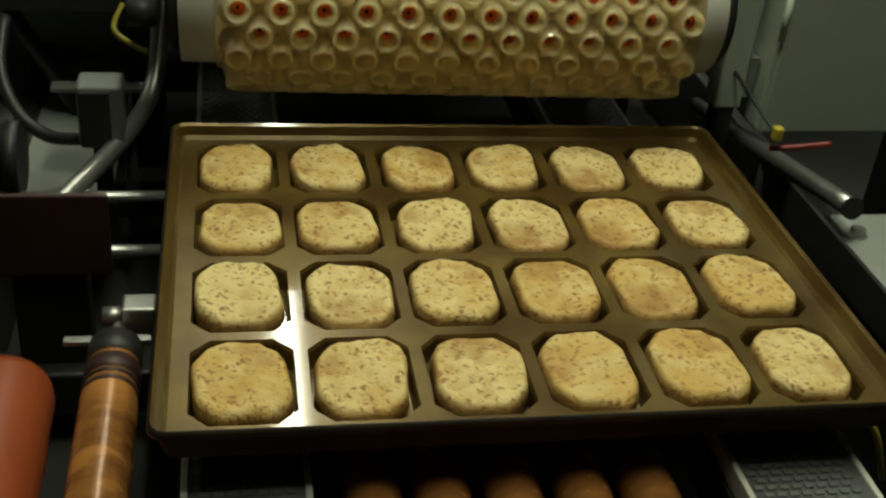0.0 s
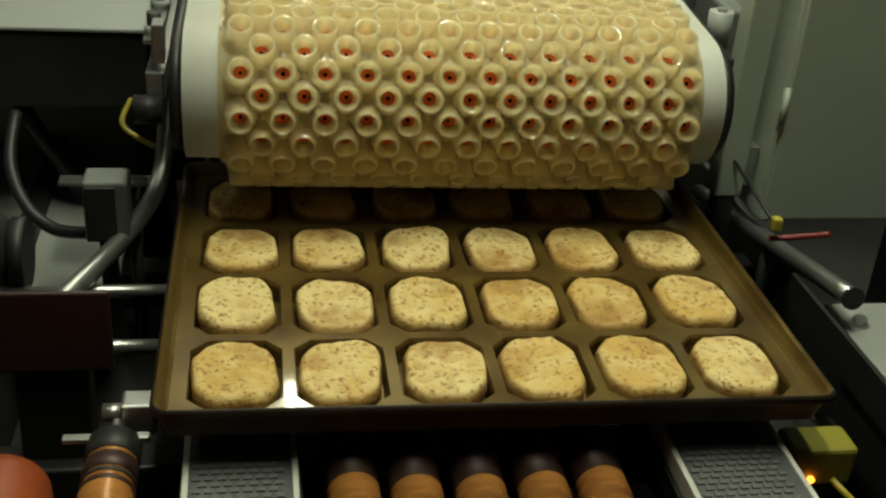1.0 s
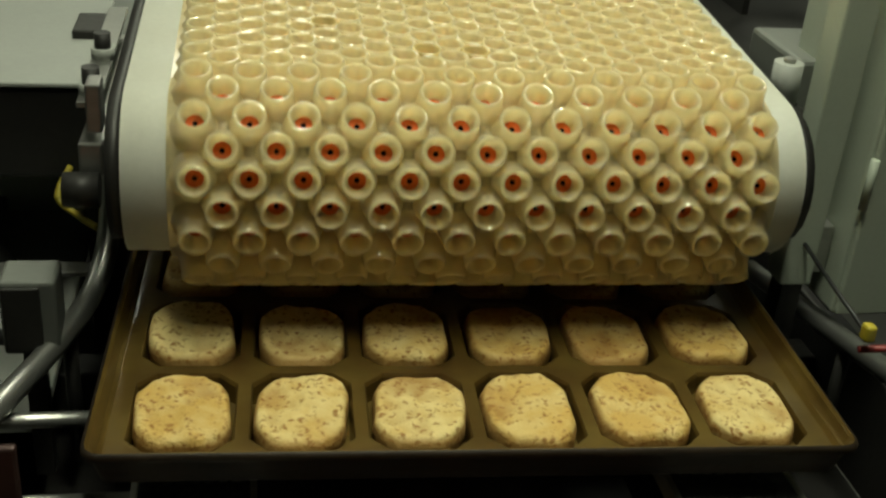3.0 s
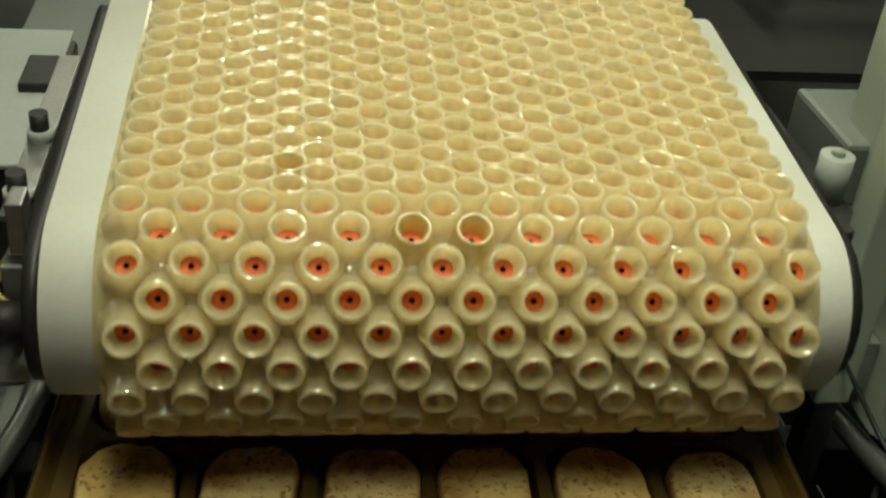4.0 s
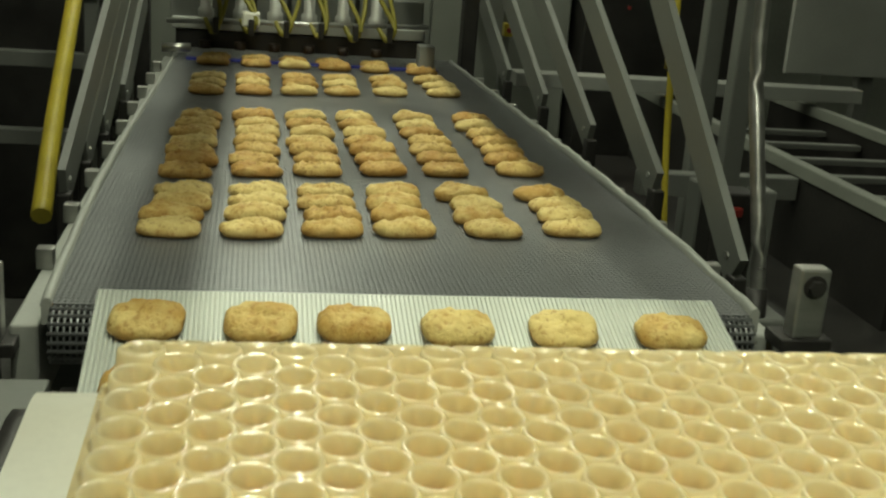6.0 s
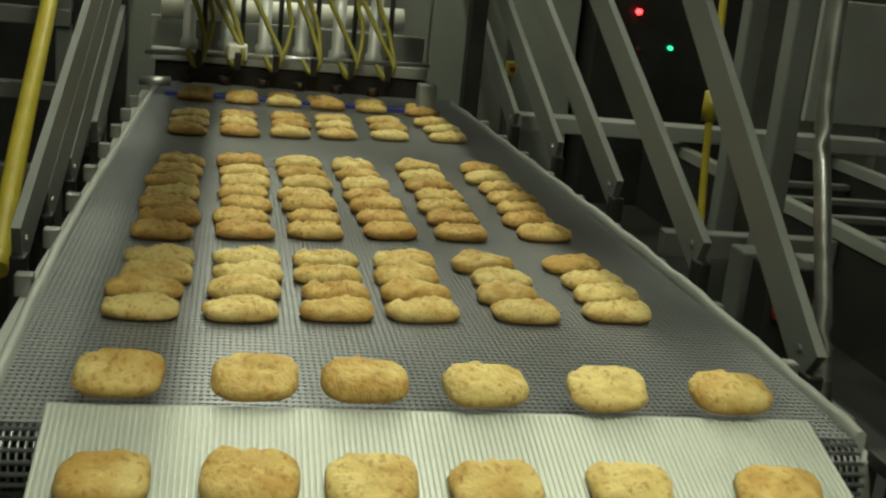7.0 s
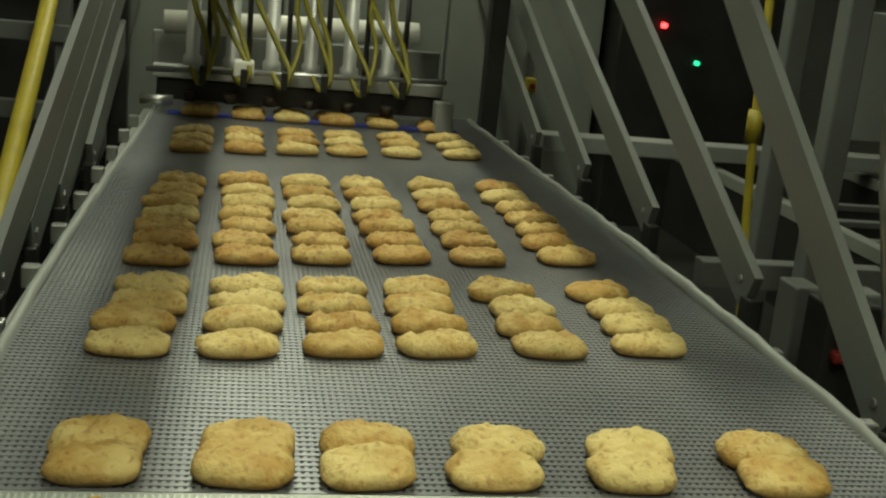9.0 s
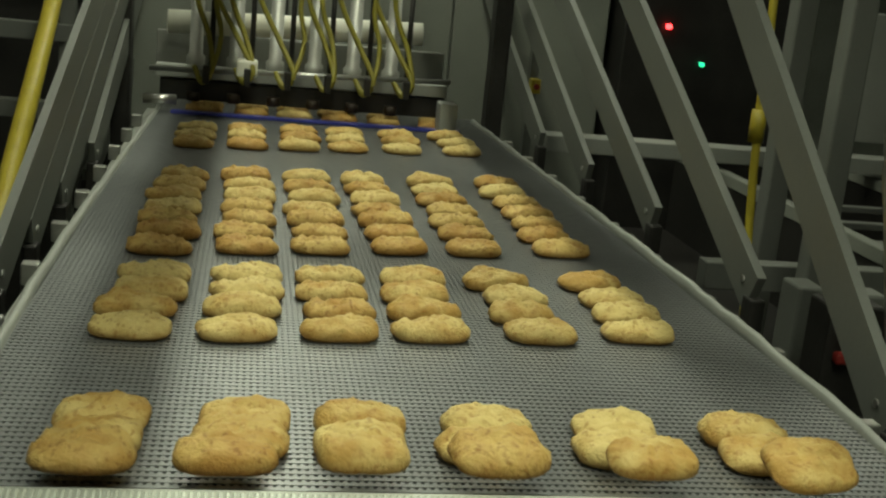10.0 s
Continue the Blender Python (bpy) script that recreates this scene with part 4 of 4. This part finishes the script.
def background():
    # yellow air lines
    for pts, r in (([(-0.70, 3.9, 1.60), (-0.66, 3.6, 1.42), (-0.633, 3.3, 1.292), (-0.591, 2.6, 1.01), (-0.57, 2.3, 0.88)], 0.020),):
        tagged(link("air_hose", newtube(smooth_path(pts), r, 10), YELLOW), "thick yellow air hose hanging beside the line", "hose")
    h = thing("air_line", "yellow coiled air line with a fitting hanging by the arms", "hose")
    part("hose", newtube(smooth_path([(0.60, 2.2, 1.7), (0.602, 2.17, 1.45), (0.60, 2.152, 1.286), (0.604, 2.13, 1.1), (0.61, 2.10, 0.93)]), 0.007, 8), YELLOW, h)
    part("fitting", newtube([(0.60, 2.152, 1.245), (0.60, 2.152, 1.295)], 0.012, 10), YELLOW, h)
    cd = thing("conduit", "bent round steel conduit rising from a grey junction post", "pipe")
    part("pipe", newtube(smooth_path([(0.585, 1.62, 0.93), (0.585, 1.64, 1.03), (0.582, 1.70, 1.2), (0.583, 1.745, 1.33), (0.59, 1.78, 1.60)]), 0.0115, 12), STEEL, cd)
    part("socket", newtube([(0.585, 1.615, 0.90), (0.585, 1.632, 0.985)], 0.017, 12), DARK, cd)
    part("housing", newbox((0.555, 1.60, 0.0), (0.63, 1.68, 0.945), 0.005), GREY, cd)
    eb = thing("switch_box", "grey switch box with two red buttons", "switch")
    part("housing", newbox((0.555, 1.76, 0.95), (0.63, 1.82, 1.10), 0.004), DARK, eb)
    for zz in (1.035, 1.072):
        part("button", newbox((0.565, 1.745, zz - 0.008), (0.60, 1.76, zz + 0.008), 0.004), RED, eb, "red push button")
    part("stand", newbox((0.58, 1.78, 0.0), (0.61, 1.81, 0.95), 0.003), DARK, eb)
    # right-hand frame beside the belt
    f = thing("trough_conveyor", "dark steel trough conveyor standing beside the wire belt", "conveyor")
    part("beam", newbox((0.55, 3.2, 1.045), (1.6, 3.28, 1.085), 0.003), PALEGREY, f)
    part("post", newbox((0.60, 1.93, 0.0), (0.64, 1.99, 1.075), 0.004), GREY, f)
    part("post", newbox((0.74, 2.0, 0.0), (0.78, 2.05, 1.05), 0.004), GREY, f)
    for xx in (1.0, 1.45):
        part("trough_rail", newbox((xx, 1.95, 1.0), (xx + 0.03, 3.5, 1.03), 0.003), MIDGREY, f)
        part("trough_side", newbox((xx + 0.004, 1.95, 0.80), (xx + 0.02, 3.5, 1.0)), DARK, f)
    part("trough_floor", newbox((0.62, 1.5, 0.78), (1.6, 3.5, 0.80)), DARK, f)
    part("lower_beam", newbox((0.58, 1.5, 0.70), (0.66, 3.3, 0.77), 0.003), DARK, f)
    part("cross_beam", newbox((0.64, 2.35, 0.95), (1.0, 2.39, 1.0), 0.003), GREY, f)
    for k in range(7):
        part("slat", newbox((1.03, 1.9 + 0.2 * k, 0.96), (1.45, 1.93 + 0.2 * k, 0.975), 0.002), GREY, f)
    # uprights and control cabinet at the far end
    c = thing("far_cabinet", "dark control cabinet with red and green indicator lights", "cabinet")
    part("body", newbox((0.89, 3.75, 0.0), (1.43, 4.2, 1.9), 0.006), DARK, c)
    part("red_light", newtube([(1.02, 3.75, 1.353), (1.02, 3.735, 1.353)], 0.008, 12), LED_RED, c)
    part("green_light", newtube([(1.137, 3.75, 1.252), (1.137, 3.735, 1.252)], 0.007, 12), LED_GREEN, c)
    part("red_light", newtube([(1.036, 3.75, 1.243), (1.036, 3.742, 1.243)], 0.006, 12), RED, c)
    p = thing("far_enclosure", "grey painted machine enclosure behind the arms", "enclosure")
    part("panel", newbox((0.55, 3.9, 0.0), (0.885, 4.0, 1.9), 0.004), GREEN, p)
    part("edge_trim", newbox((0.545, 3.88, 0.0), (0.56, 3.90, 1.9), 0.002), DARK, p)
    e = thing("yellow_switch", "small yellow emergency switch on a post", "switch")
    part("housing", newbox((0.585, 3.56, 1.145), (0.612, 3.60, 1.185), 0.004), YELLOW, e)
    part("button", newtube([(0.598, 3.56, 1.165), (0.598, 3.55, 1.165)], 0.008, 10), RED, e)
    part("post", newbox((0.588, 3.60, 0.0), (0.61, 3.63, 1.3)), GREY, e)
    for x, y in ((0.805, 2.5), (0.752, 2.2)):
        u = thing("upright_post", "tall square grey upright post", "post")
        part("upright", newbox((x, y, 0.0), (x + 0.042, y + 0.042, 2.0), 0.004), GREY, u)
        part("base", newbox((x - 0.03, y - 0.03, 0.0), (x + 0.08, y + 0.08, 0.012), 0.002), DARK, u)
    r = thing("rack", "dark steel rack with horizontal rails", "rack")
    for z in (0.75, 0.98, 1.18, 1.33):
        part("rail", newbox((-2.2, 3.55, z), (-0.62, 3.60, z + 0.045), 0.003), GREY, r)
    for x in (-2.2, -1.5, -0.66):
        part("post", newbox((x, 3.56, 0.0), (x + 0.04, 3.60, 1.9), 0.003), GREY, r)
    w = thing("end_housing", "dark machine housing closing the far end", "machine")
    part("housing", newbox((-1.6, 4.3, 0.0), (0.40, 4.8, 1.7), 0.01), DARK, w)
    part("cover", newbox((-1.2, 4.28, 1.25), (-0.5, 4.30, 1.65), 0.004), GREEN, w)
    s = thing("side_screen", "pale grey machine screen at the far side", "screen")
    part("sheet", newbox((1.44, 3.4, 1.10), (2.0, 3.42, 1.45), 0.004), PALEGREY, s)
    part("stand", newbox((1.7, 3.42, 0.0), (1.75, 3.46, 1.2), 0.003), GREY, s)


background()


# ---------- motion ----------
# how far the pan has gone, how far the wire belt has gone, how far the cups have gone
PAN_ROWS = ((0.0, 0.030), (0.5, 0.134), (0.75, 0.167), (1.0, 0.193), (1.5, 0.244), (2.0, 0.290), (2.7, 0.355), (3.3, 0.411), (3.5, 0.433), (4.2, 0.535), (5.0, 0.65), (6.0, 0.76), (10.0, 1.2))
GREY_ROWS = ((0.0, -0.30), (4.5, -0.16), (5.0, -0.14), (5.5, -0.115), (6.0, -0.10), (7.5, -0.088), (8.0, -0.077), (8.5, -0.058), (9.0, -0.039), (9.5, -0.020), (10.0, 0.0), (12.0, 0.077))


def along(rows, t):
    for (t0, a), (t1, b) in zip(rows, rows[1:]):
        if t <= t1:
            return a + (b - a) * (t - t0) / (t1 - t0)
    return rows[-1][1]


def motions():
    ts = [0.5 * k for k in range(21)]
    turn = lambda t: -0.75 * min(t, 4.0)
    walk(pan, [(t, pose(0.006, along(PAN_ROWS, t), PAN_Z, 0, 0, turn(t))) for t in ts])
    for b, x, y, rz in PAN_BUNS:
        rows = []
        for t in ts:
            q = pose(0.006, along(PAN_ROWS, t), PAN_Z, 0, 0, turn(t)) @ Vector((x, y, 0))
            xx, yy = q.x, q.y
            z = PAN_Z - 0.0215
            if yy > 0.46:
                z += min((yy - 0.46) * 0.2, 0.09)
            rows.append((t, pose(xx, min(yy, 1.0 + 0.05 * (yy - 1.0)), z if yy < 0.9 else PAN_Z + 0.02, 0, 0, rz + turn(t))))
        walk(b, rows)
    for b, x, y, rz, rx in BELT_BUNS:
        walk(b, [(t, pose(x, y + along(GREY_ROWS, t), BELT_Z + 0.0005, rx * 0.3, 0, rz)) for t in ts])
    slope = math.degrees(math.atan2(W_END.y - W_START.y, W_END.x - W_START.x))
    rise = (W_END.y - W_START.y) / (W_END.x - W_START.x)
    # up the white belt, nose over the row before, a halt, then the drop onto the wire belt
    lip = W_END.y + 0.004
    for b, T, x, rz in ARRIVING:
        rows = []
        for k in range(101):
            t = 0.1 * k
            u = t - T
            if u < -0.75:
                yy = max(1.170 + 0.06 * (u + 0.75), 0.84 + 0.002 * t)
                q = (yy, W_START.y + (yy - W_START.x) * rise + 0.003, slope)
            elif u < -0.42:
                f = (u + 0.75) / 0.33
                q = (1.170 + 0.047 * f, W_END.y - 0.008 + 0.020 * f, slope - 2 * f)
            elif u < -0.06:
                f = (u + 0.42) / 0.36
                q = (1.217 + 0.018 * f, lip + 0.008, slope - 2)
            elif u < 0.1:
                f = (u + 0.06) / 0.16
                q = (1.235 + 0.020 * f, lip + 0.008 + (BELT_Z + 0.001 - lip - 0.008) * f * f, (slope - 2) * (1 - f) - 14 * math.sin(math.pi * f) + 2)
            else:
                up = math.exp(-((t - 7.97 - 0.5 * (T - 7.2)) / 0.11) ** 2) if T < 8 else 0.0
                q = (1.255 + along(GREY_ROWS, t) - along(GREY_ROWS, T + 0.1), BELT_Z + 0.001 + 0.014 * up, 2 + 32 * up)
            rows.append((t, pose(x, q[0], q[1], q[2], 0, rz)))
        walk(b, rows)
    for i, st in enumerate(STRIPS):
        rows = []
        for k in range(41):
            t = 0.25 * k
            p, th = on_loop(at_travel(i * PITCH + TRAVEL0 + along(CUP_ROWS, t)))
            rows.append((t, pose(0, p.x, p.y, math.degrees(th) - 90, 0, 0)))
        walk(st, rows)


motions()
